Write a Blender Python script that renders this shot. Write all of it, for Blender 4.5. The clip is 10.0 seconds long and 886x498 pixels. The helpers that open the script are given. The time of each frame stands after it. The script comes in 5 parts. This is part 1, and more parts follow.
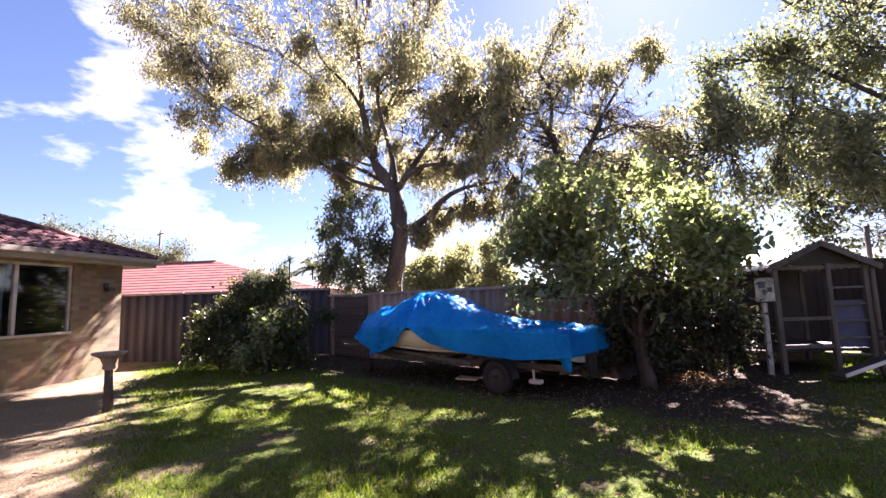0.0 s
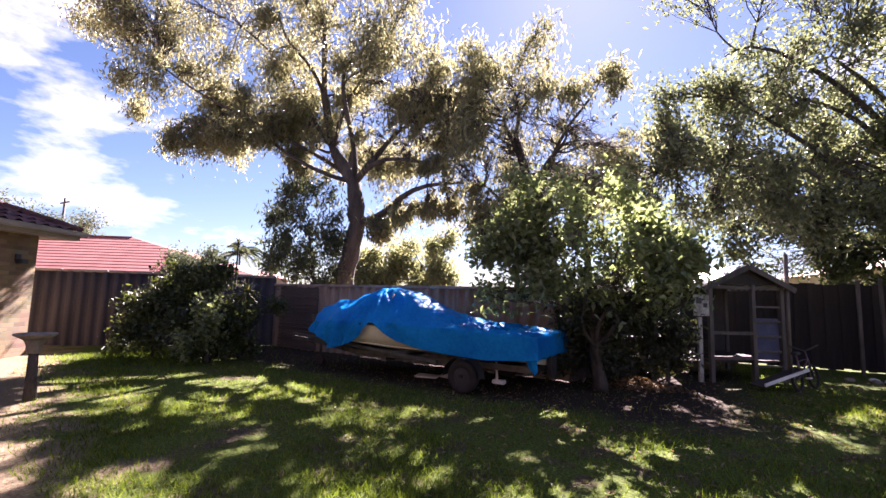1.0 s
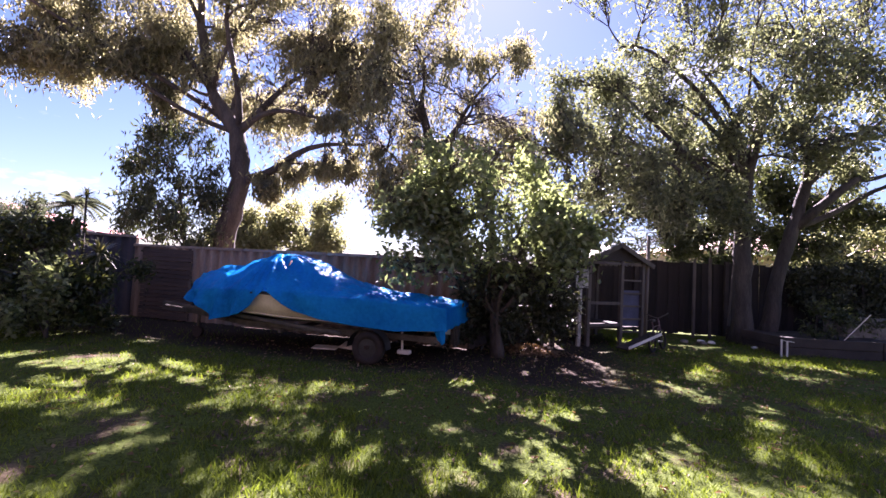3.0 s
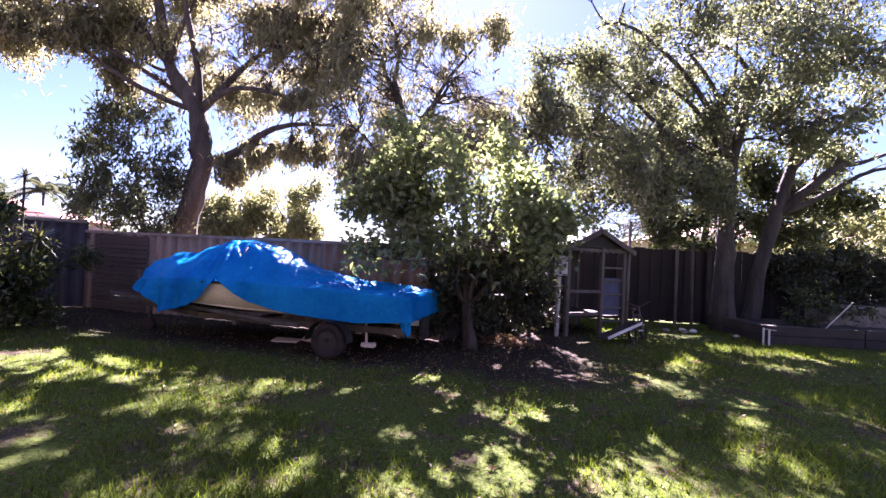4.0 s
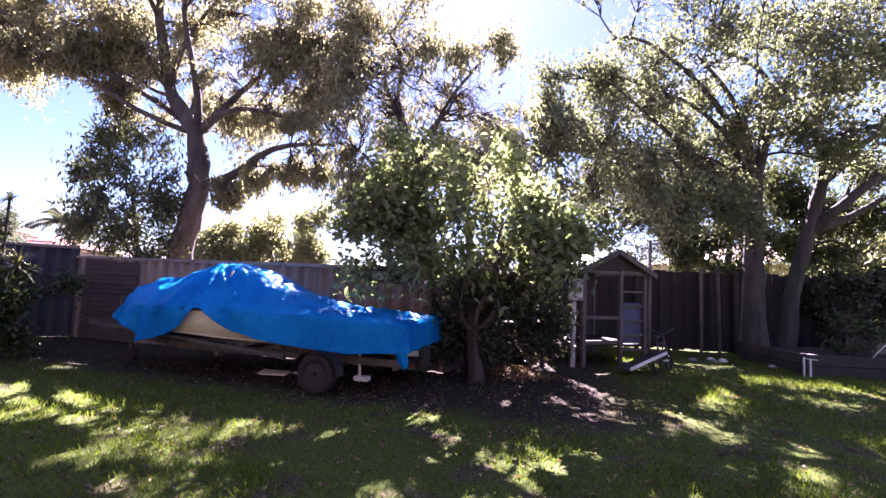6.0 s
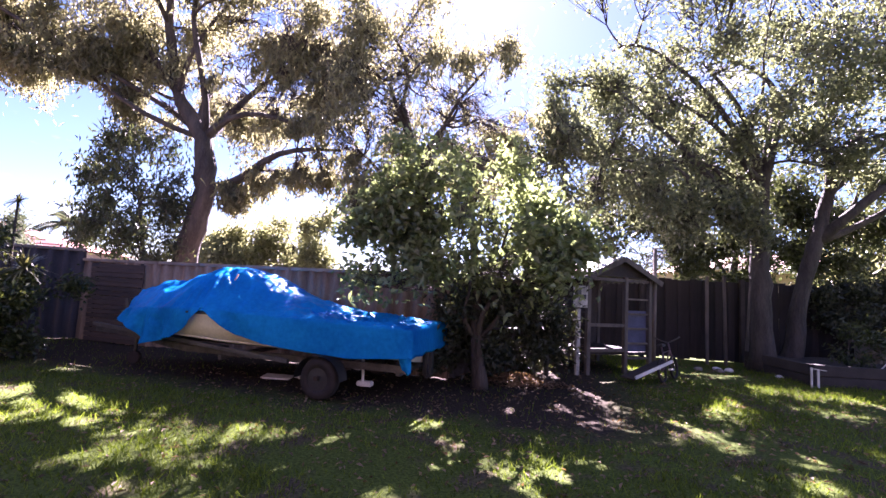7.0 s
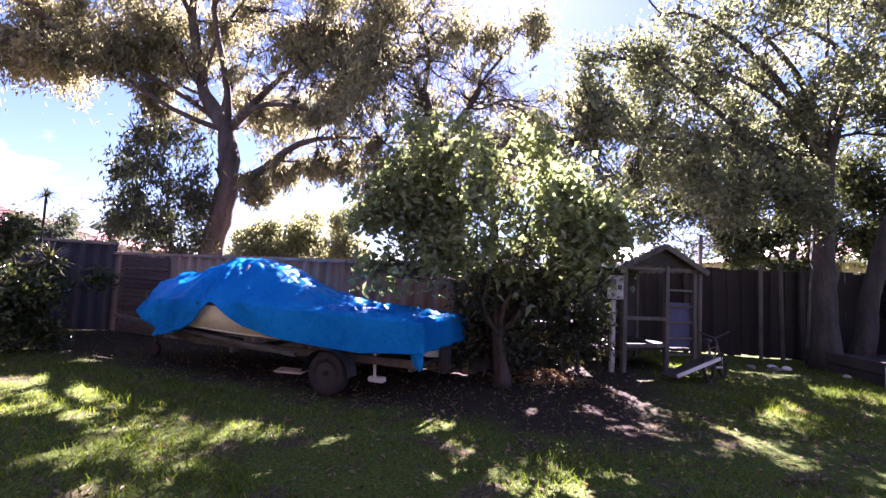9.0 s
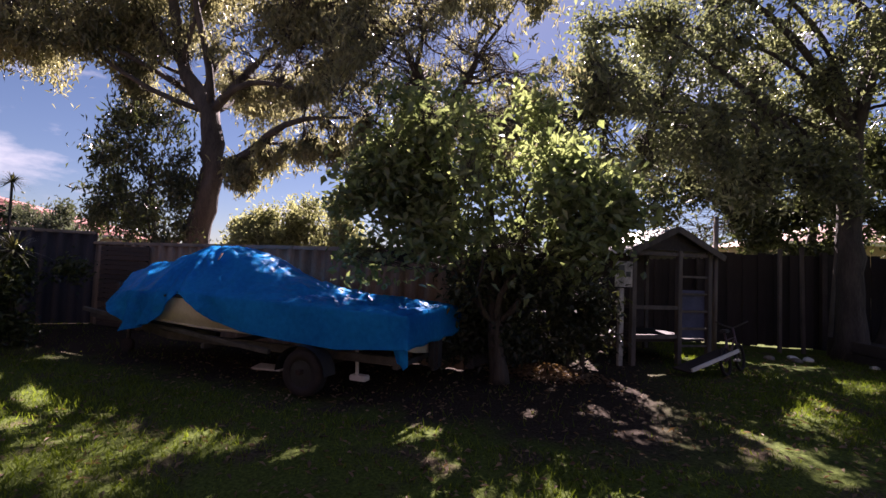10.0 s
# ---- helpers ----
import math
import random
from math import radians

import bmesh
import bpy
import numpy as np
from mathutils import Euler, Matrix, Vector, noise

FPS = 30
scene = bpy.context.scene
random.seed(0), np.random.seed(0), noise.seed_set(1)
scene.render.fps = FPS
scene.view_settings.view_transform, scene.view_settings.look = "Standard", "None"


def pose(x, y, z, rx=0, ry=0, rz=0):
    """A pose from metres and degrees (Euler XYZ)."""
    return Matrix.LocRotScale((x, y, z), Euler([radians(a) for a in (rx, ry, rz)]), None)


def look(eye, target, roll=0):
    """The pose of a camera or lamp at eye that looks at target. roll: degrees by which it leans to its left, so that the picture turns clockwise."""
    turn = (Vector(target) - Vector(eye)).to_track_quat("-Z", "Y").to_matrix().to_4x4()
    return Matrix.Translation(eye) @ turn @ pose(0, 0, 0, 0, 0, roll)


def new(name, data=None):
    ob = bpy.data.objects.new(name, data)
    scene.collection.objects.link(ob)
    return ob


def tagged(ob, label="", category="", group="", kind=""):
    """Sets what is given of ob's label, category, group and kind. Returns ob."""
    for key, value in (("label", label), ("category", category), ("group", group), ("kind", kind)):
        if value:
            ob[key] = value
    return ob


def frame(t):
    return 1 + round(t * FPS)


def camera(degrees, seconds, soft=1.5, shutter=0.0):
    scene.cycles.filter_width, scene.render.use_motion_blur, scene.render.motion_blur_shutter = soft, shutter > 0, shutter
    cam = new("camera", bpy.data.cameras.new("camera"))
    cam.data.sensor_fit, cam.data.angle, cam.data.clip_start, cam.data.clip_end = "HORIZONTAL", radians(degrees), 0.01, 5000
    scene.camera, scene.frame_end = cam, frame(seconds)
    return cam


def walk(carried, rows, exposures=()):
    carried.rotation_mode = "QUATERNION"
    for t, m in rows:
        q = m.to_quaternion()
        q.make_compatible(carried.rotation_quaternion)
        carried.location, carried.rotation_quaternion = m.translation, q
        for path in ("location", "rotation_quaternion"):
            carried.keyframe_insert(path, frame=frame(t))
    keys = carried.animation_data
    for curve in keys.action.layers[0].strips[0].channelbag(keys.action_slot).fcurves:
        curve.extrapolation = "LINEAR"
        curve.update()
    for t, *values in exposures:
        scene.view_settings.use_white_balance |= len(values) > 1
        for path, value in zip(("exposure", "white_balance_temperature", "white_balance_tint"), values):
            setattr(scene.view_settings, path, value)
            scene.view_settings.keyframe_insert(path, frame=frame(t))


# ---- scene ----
cam = camera(90.0, 10.0)
PATH = [
    (0, (0.743, 0.249, 1.44), (-0.515, 1.788, 1.665), -1.9),
    (0.5, (0.423, 0.037, 1.433), (-0.703, 1.673, 1.669), 0.4),
    (1, (0.213, -0.118, 1.457), (-0.798, 1.595, 1.668), 1.6),
    (1.5, (-0.034, -0.103, 1.476), (-0.996, 1.648, 1.561), -0.8),
    (2, (-0.128, -0.122, 1.495), (-1.054, 1.65, 1.551), 3.3),
    (2.5, (-0.369, -0.183, 1.483), (-0.982, 1.718, 1.59), 3.8),
    (4, (-0.136, 0.428, 1.48), (-0.593, 2.375, 1.514), 2.9),
    (4.5, (-0.17, 0.757, 1.458), (-0.61, 2.705, 1.554), 4.5),
    (5, (-0.176, 0.963, 1.424), (-0.62, 2.908, 1.568), 3.7),
    (5.5, (-0.13, 1.011, 1.419), (-0.625, 2.941, 1.589), 3.0),
    (6, (-0.126, 1.04, 1.421), (-0.641, 2.966, 1.576), 2.5),
    (7.5, (-0.159, 1.045, 1.409), (-0.71, 2.958, 1.602), 3.6),
    (8, (-0.202, 1.055, 1.409), (-0.777, 2.961, 1.601), 3.7),
    (8.5, (-0.184, 1.185, 1.4), (-0.746, 3.1, 1.529), 1.5),
    (9, (0.003, 1.548, 1.378), (-0.69, 3.418, 1.523), 2.8),
    (9.5, (0.058, 1.796, 1.366), (-0.652, 3.661, 1.504), 1.0),
    (10, (-0.003, 2.138, 1.376), (-0.721, 4.003, 1.469), 2.3),
]
walk(cam, [(t, look(eye, target, roll)) for t, eye, target, roll in PATH], exposures=[(0, 2.8, 6300, 38), (1.0, 2.5, 6250, 39), (2.5, 2.5, 6100, 45), (4.0, 3.0, 5850, 51), (7.5, 3.1, 5850, 51), (9.3, 2.95, 5850, 51), (9.6, 2.5, 6200, 46), (10, 1.55, 6500, 38)])
# ---- world, sun, exposure ----
SUN_EL, SUN_AZ = 41.0, -13.0      # azimuth from +y towards +x
sun_dir = Vector((math.sin(radians(SUN_AZ)) * math.cos(radians(SUN_EL)), math.cos(radians(SUN_AZ)) * math.cos(radians(SUN_EL)), math.sin(radians(SUN_EL))))
sun = new("sun", bpy.data.lights.new("sun", "SUN"))
sun.data.energy, sun.data.angle, sun.data.color = 8.8, radians(0.53), (1.0, 0.94, 0.84)
sun.matrix_world = look(sun_dir * 60, (0, 0, 0))

world = bpy.data.worlds.new("sky")
scene.world = world
world.use_nodes = True
wn, wl = world.node_tree.nodes, world.node_tree.links
wn.clear()
sky = wn.new("ShaderNodeTexSky")
sky.sky_type, sky.sun_disc = "NISHITA", False
sky.sun_elevation, sky.sun_rotation = radians(SUN_EL), radians(SUN_AZ)
sky.air_density, sky.dust_density, sky.ozone_density = 1.0, 0.2, 4.0
coord = wn.new("ShaderNodeTexCoord")
stretch = wn.new("ShaderNodeMapping")
stretch.inputs["Scale"].default_value = (1.0, 1.0, 2.6)
stretch.inputs["Location"].default_value = (0.35, 0.1, 0.25)
cloud = wn.new("ShaderNodeTexNoise")
cloud.inputs["Scale"].default_value, cloud.inputs["Detail"].default_value, cloud.inputs["Roughness"].default_value = 2.1, 8, 0.58
ramp = wn.new("ShaderNodeValToRGB")
ramp.color_ramp.elements[0].position, ramp.color_ramp.elements[1].position = 0.60, 0.72
# a bank of cloud low over the brick house
toward = wn.new("ShaderNodeVectorMath")
toward.operation = "DOT_PRODUCT"
toward.inputs[1].default_value = (-0.92, 0.27, 0.28)
bank = wn.new("ShaderNodeMapRange")
bank.interpolation_type = "SMOOTHSTEP"
bank.inputs[1].default_value, bank.inputs[2].default_value, bank.inputs[4].default_value = 0.955, 1.0, 0.14
thick = wn.new("ShaderNodeMath")
mix = wn.new("ShaderNodeMixRGB")
mix.inputs[2].default_value = (12, 12.3, 12.8, 1)
back = wn.new("ShaderNodeBackground")
back.inputs["Strength"].default_value = 0.029
wout = wn.new("ShaderNodeOutputWorld")
wl.new(coord.outputs["Generated"], stretch.inputs[0])
wl.new(stretch.outputs[0], cloud.inputs["Vector"])
wl.new(coord.outputs["Generated"], toward.inputs[0])
wl.new(toward.outputs["Value"], bank.inputs[0])
wl.new(bank.outputs[0], thick.inputs[0])
wl.new(cloud.outputs[0], thick.inputs[1])
wl.new(thick.outputs[0], ramp.inputs[0])
wl.new(ramp.outputs[0], mix.inputs[0])
wl.new(sky.outputs[0], mix.inputs[1])
wl.new(mix.outputs[0], back.inputs[0])
wl.new(back.outputs[0], wout.inputs[0])

# openings cut in the crowns along the sun's line, one for each ground patch to be lit (x, y, half-widths)
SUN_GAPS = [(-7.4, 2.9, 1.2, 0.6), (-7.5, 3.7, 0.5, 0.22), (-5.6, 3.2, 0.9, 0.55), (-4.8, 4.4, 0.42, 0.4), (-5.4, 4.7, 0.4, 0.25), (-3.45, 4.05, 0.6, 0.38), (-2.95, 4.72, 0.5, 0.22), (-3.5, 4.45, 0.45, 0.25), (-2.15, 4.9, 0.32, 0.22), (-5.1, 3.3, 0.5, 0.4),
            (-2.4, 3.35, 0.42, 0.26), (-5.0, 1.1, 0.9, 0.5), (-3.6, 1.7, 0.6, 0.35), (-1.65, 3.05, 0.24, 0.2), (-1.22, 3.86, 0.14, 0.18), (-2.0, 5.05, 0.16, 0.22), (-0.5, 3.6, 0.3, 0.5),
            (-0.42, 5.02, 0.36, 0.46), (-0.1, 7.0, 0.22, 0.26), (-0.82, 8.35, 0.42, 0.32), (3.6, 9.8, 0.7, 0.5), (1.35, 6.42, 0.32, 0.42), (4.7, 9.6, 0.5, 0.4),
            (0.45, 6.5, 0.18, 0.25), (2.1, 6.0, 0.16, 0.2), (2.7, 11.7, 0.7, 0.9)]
# small random cuts for scattered dapples on the lawn
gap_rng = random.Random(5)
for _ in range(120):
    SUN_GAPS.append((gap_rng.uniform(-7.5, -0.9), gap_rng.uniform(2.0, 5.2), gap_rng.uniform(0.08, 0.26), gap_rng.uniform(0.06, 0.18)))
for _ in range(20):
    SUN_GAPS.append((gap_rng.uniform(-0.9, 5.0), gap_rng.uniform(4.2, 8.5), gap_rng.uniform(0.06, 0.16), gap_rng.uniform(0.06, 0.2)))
# cuts that light the tops of the mulberry, the tarpaulin and the low bush: patch, lowest leaf removed, share that stays
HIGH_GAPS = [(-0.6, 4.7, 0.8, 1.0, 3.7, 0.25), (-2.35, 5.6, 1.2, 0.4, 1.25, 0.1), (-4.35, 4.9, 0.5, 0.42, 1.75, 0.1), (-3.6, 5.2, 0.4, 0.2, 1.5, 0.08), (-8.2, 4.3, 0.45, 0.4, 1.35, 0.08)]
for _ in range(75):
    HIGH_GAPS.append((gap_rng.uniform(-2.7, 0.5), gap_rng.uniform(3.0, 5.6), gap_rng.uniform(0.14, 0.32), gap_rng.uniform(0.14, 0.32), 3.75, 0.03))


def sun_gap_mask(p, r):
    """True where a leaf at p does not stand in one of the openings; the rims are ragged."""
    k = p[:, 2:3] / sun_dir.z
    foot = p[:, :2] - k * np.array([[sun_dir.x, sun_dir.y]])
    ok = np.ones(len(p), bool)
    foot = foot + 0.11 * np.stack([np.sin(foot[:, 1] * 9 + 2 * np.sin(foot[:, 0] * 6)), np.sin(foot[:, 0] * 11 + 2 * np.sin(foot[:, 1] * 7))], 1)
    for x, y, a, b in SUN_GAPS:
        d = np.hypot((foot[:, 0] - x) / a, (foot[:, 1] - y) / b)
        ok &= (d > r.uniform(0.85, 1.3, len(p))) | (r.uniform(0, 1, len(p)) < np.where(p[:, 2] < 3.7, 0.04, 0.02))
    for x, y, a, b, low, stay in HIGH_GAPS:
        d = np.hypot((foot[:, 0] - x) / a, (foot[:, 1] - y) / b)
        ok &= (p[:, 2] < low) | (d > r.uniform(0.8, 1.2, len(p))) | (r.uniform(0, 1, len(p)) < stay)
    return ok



# ---- materials ----
def material(name, dark, light, scale=4.0, rough=0.8, bump=0.3, fine=60.0, metal=0.0, island=0.0, stretch=(1, 1, 1), translucent=0.0, spec=0.5, bump_size=0.01, glow_tint=(2.2, 2.0, 1.0)):
    """Two-scale mottled paint: broad stains and a fine grain, with relief from the grain."""
    m = bpy.data.materials.new(name)
    m.use_nodes = True
    n, l = m.node_tree.nodes, m.node_tree.links
    bsdf = n["Principled BSDF"]
    tc = n.new("ShaderNodeTexCoord")
    mp = n.new("ShaderNodeMapping")
    mp.inputs["Scale"].default_value = stretch
    l.new(tc.outputs["Object"], mp.inputs[0])
    broad, grain = n.new("ShaderNodeTexNoise"), n.new("ShaderNodeTexNoise")
    for tex, s, d in ((broad, scale, 5), (grain, fine, 3)):
        tex.inputs["Scale"].default_value, tex.inputs["Detail"].default_value = s, d
        l.new(mp.outputs[0], tex.inputs["Vector"])
    add = n.new("ShaderNodeMath")
    add.operation = "MULTIPLY_ADD"
    add.inputs[1].default_value = 0.45
    l.new(grain.outputs[0], add.inputs[0])
    l.new(broad.outputs[0], add.inputs[2])
    last = add
    if island:
        geo = n.new("ShaderNodeNewGeometry")
        info = n.new("ShaderNodeObjectInfo")
        both = n.new("ShaderNodeMath")
        both.operation = "ADD"
        l.new(geo.outputs["Random Per Island"], both.inputs[0])
        l.new(info.outputs["Random"], both.inputs[1])
        frac = n.new("ShaderNodeMath")
        frac.operation = "FRACT"
        l.new(both.outputs[0], frac.inputs[0])
        add2 = n.new("ShaderNodeMath")
        add2.operation = "MULTIPLY_ADD"
        add2.inputs[1].default_value = island
        l.new(frac.outputs[0], add2.inputs[0])
        l.new(add.outputs[0], add2.inputs[2])
        last = add2
    cr = n.new("ShaderNodeValToRGB")
    lo, hi = 0.5, 0.95 + island
    cr.color_ramp.elements[0].position, cr.color_ramp.elements[1].position = lo, min(hi, 1.0)
    cr.color_ramp.elements[0].color, cr.color_ramp.elements[1].color = (*dark, 1), (*light, 1)
    if island:
        sub = n.new("ShaderNodeMath")
        sub.operation = "MULTIPLY"
        sub.inputs[1].default_value = 1.0 / (1.0 + island * 0.6)
        l.new(last.outputs[0], sub.inputs[0])
        last = sub
    l.new(last.outputs[0], cr.inputs[0])
    l.new(cr.outputs[0], bsdf.inputs["Base Color"])
    bsdf.inputs["Roughness"].default_value, bsdf.inputs["Metallic"].default_value = rough, metal
    bsdf.inputs["Specular IOR Level"].default_value = spec
    if bump:
        bp = n.new("ShaderNodeBump")
        bp.inputs["Strength"].default_value, bp.inputs["Distance"].default_value = bump, bump_size
        l.new(grain.outputs[0], bp.inputs["Height"])
        l.new(bp.outputs[0], bsdf.inputs["Normal"])
    if translucent:
        tr = n.new("ShaderNodeBsdfTranslucent")
        mx = n.new("ShaderNodeMixShader")
        mx.inputs[0].default_value = translucent
        glow = n.new("ShaderNodeMixRGB")
        glow.blend_type = "MULTIPLY"
        glow.inputs[0].default_value = 1.0
        glow.inputs[2].default_value = (*glow_tint, 1)
        l.new(cr.outputs[0], glow.inputs[1])
        l.new(glow.outputs[0], tr.inputs["Color"])
        l.new(bsdf.outputs[0], mx.inputs[1])
        l.new(tr.outputs[0], mx.inputs[2])
        l.new(mx.outputs[0], n["Material Output"].inputs[0])
    return m


M = {}
M["leaf_gum"] = material("gum_leaf", (0.075, 0.078, 0.05), (0.23, 0.225, 0.14), 1.5, 0.36, 0, island=0.5, translucent=0.5, glow_tint=(2.0, 1.95, 1.4))
M["leaf_mid"] = material("olive_leaf", (0.058, 0.066, 0.042), (0.185, 0.19, 0.118), 1.5, 0.36, 0, island=0.5, translucent=0.46, glow_tint=(1.7, 1.85, 1.2))
M["leaf_dark"] = material("dark_leaf", (0.022, 0.032, 0.017), (0.085, 0.098, 0.05), 1.5, 0.33, 0, island=0.5, translucent=0.3, glow_tint=(1.8, 1.8, 1.0))
M["leaf_broad"] = material("broad_leaf", (0.09, 0.115, 0.062), (0.22, 0.25, 0.145), 2.0, 0.25, 0, island=0.5, translucent=0.46, glow_tint=(1.9, 2.0, 1.15))
# leaf colour taken down to near-black to stand for deep shade
M["leaf_shade"] = material("shade_black_leaf", (0.01, 0.015, 0.008), (0.045, 0.054, 0.027), 2.0, 0.5, 0, island=0.5, translucent=0.2)
M["leaf_bush"] = material("bush_leaf", (0.016, 0.026, 0.01), (0.07, 0.09, 0.03), 2.0, 0.38, 0, island=0.5, translucent=0.3)
M["leaf_far"] = material("far_leaf", (0.12, 0.135, 0.07), (0.3, 0.3, 0.16), 1.0, 0.6, 0, island=0.4, translucent=0.45, glow_tint=(1.6, 1.6, 1.2))
M["leaf_dist"] = material("distant_leaf", (0.06, 0.072, 0.045), (0.16, 0.175, 0.115), 1.0, 0.8, 0, island=0.4, translucent=0.2, glow_tint=(1.4, 1.5, 1.1))
M["leaf_palm"] = material("palm_leaf", (0.05, 0.06, 0.03), (0.14, 0.145, 0.075), 2.0, 0.4, 0, island=0.4, translucent=0.3)
M["leaf_dry"] = material("dry_leaf", (0.06, 0.035, 0.02), (0.24, 0.16, 0.095), 3.0, 0.7, 0, island=0.6, translucent=0.15)
M["bark_gum"] = material("gum_bark", (0.022, 0.018, 0.016), (0.095, 0.078, 0.066), 1.6, 0.9, 0.8, 14, stretch=(3, 3, 0.7), bump_size=0.03)
M["bark_grey"] = material("grey_bark", (0.02, 0.017, 0.015), (0.072, 0.06, 0.053), 2.0, 0.9, 0.9, 16, stretch=(3, 3, 0.6), bump_size=0.03)
M["bark_dark"] = material("dark_bark", (0.022, 0.018, 0.015), (0.08, 0.066, 0.055), 2.5, 0.9, 0.9, 16, stretch=(3, 3, 0.6), bump_size=0.03)
M["fibro"] = material("fibre_cement", (0.11, 0.075, 0.055), (0.36, 0.26, 0.19), 1.6, 0.9, 0.3, 40, stretch=(2.5, 2.5, 0.4), island=0.25)
# weathered palings, their colour taken near black for the deep tree shade
M["fence_wood"] = material("weathered_shaded_paling", (0.009, 0.007, 0.007), (0.03, 0.022, 0.021), 2.0, 0.9, 0.5, 30, stretch=(6, 6, 0.6), island=0.4)
M["fence_dark"] = material("dark_slat", (0.03, 0.022, 0.02), (0.085, 0.06, 0.05), 2.0, 0.85, 0.5, 30, stretch=(0.6, 6, 6), island=0.4)
# darker grey-purple copy of the fibre cement; part of the darkness stands for shade
M["fibro_dark"] = material("shaded_fibre_cement", (0.034, 0.029, 0.032), (0.085, 0.072, 0.076), 1.3, 0.9, 0.3, 40, stretch=(1.5, 1.5, 0.45), island=0.25)
M["cap"] = material("fence_cap", (0.16, 0.13, 0.11), (0.32, 0.27, 0.23), 2.0, 0.8, 0.2)
M["tarp"] = material("blue_tarp", (0.0, 0.2, 0.56), (0.0, 0.40, 0.8), 1.2, 0.33, 0.6, 22, translucent=0.5, glow_tint=(1.0, 1.5, 1.25), bump_size=0.012, spec=0.02)
M["tarp"].node_tree.nodes["Principled BSDF"].inputs["Specular Tint"].default_value = (0.2, 0.75, 1.0, 1)
M["hull"] = material("cream_hull", (0.42, 0.38, 0.26), (0.66, 0.62, 0.47), 2.0, 0.4, 0.1, 30)
# steel coloured darker than zinc to stand for the shade under the boat
M["galv"] = material("galvanised", (0.05, 0.046, 0.043), (0.14, 0.13, 0.12), 5.0, 0.6, 0.15, 80, metal=0.5)
M["rust"] = material("rusty_steel", (0.03, 0.02, 0.017), (0.09, 0.055, 0.04), 6.0, 0.85, 0.4, 60, metal=0.2)
M["rubber"] = material("tyre_rubber", (0.012, 0.009, 0.008), (0.032, 0.022, 0.019), 6.0, 0.85, 0.3, 50)
M["white"] = material("old_white_paint", (0.5, 0.47, 0.43), (0.8, 0.78, 0.74), 3.0, 0.6, 0.2, 50)
M["peeling"] = material("peeling_paint", (0.07, 0.06, 0.05), (0.5, 0.47, 0.42), 9.0, 0.8, 0.5, 40, stretch=(1, 1, 0.5))
M["timber"] = material("grey_timber", (0.045, 0.038, 0.034), (0.14, 0.117, 0.1), 3.0, 0.85, 0.5, 30, stretch=(3, 3, 0.7), island=0.3)
M["timber_dark"] = material("dark_timber", (0.016, 0.012, 0.011), (0.052, 0.04, 0.036), 3.0, 0.85, 0.5, 30, island=0.3)
M["blue_panel"] = material("faded_blue_panel", (0.03, 0.034, 0.07), (0.075, 0.078, 0.14), 3.0, 0.7, 0.2, 40)
M["roof_sheet"] = material("roof_sheet", (0.3, 0.28, 0.26), (0.58, 0.56, 0.53), 2.0, 0.5, 0.2, 30, metal=0.3)
M["terracotta"] = material("dark_tile", (0.06, 0.022, 0.026), (0.17, 0.065, 0.06), 3.0, 0.75, 0.4, 40, island=0.5)
M["terracotta_red"] = material("red_tile", (0.16, 0.046, 0.04), (0.28, 0.095, 0.08), 1.0, 0.85, 0.4, 30, island=0.3)
M["faded_tile"] = material("faded_tile", (0.36, 0.22, 0.18), (0.55, 0.38, 0.32), 1.0, 0.85, 0.4, 30, island=0.3)
M["render"] = material("pale_wall", (0.35, 0.27, 0.2), (0.55, 0.45, 0.36), 1.0, 0.9, 0.2, 30)
M["gutter"] = material("gutter_paint", (0.2, 0.165, 0.13), (0.34, 0.29, 0.24), 1.5, 0.6, 0.15, 40)
M["alu"] = material("window_alu", (0.35, 0.32, 0.28), (0.55, 0.51, 0.46), 4.0, 0.5, 0.1, 40, metal=0.3)
# near-black colour that stands for unlit rooms behind the windows
M["room"] = material("dim_room", (0.012, 0.01, 0.01), (0.03, 0.026, 0.024), 1.0, 0.9, 0)
M["curtain"] = material("grey_curtain", (0.16, 0.17, 0.19), (0.34, 0.36, 0.39), 2.0, 0.9, 0.2, 30, stretch=(4, 4, 0.4))
M["stone"] = material("bath_stone", (0.10, 0.085, 0.072), (0.25, 0.215, 0.18), 6.0, 0.9, 0.5, 50)
M["grass"] = material("grass_blade", (0.034, 0.052, 0.008), (0.155, 0.2, 0.036), 0.5, 0.6, 0, 6, island=0.5, translucent=0.4, spec=0.12, glow_tint=(2.0, 2.1, 0.8))
M["black"] = material("black_plastic", (0.012, 0.012, 0.013), (0.04, 0.04, 0.042), 5.0, 0.5, 0.1, 50)
M["bike"] = material("bike_paint", (0.06, 0.03, 0.035), (0.14, 0.08, 0.09), 5.0, 0.4, 0.1, 50)


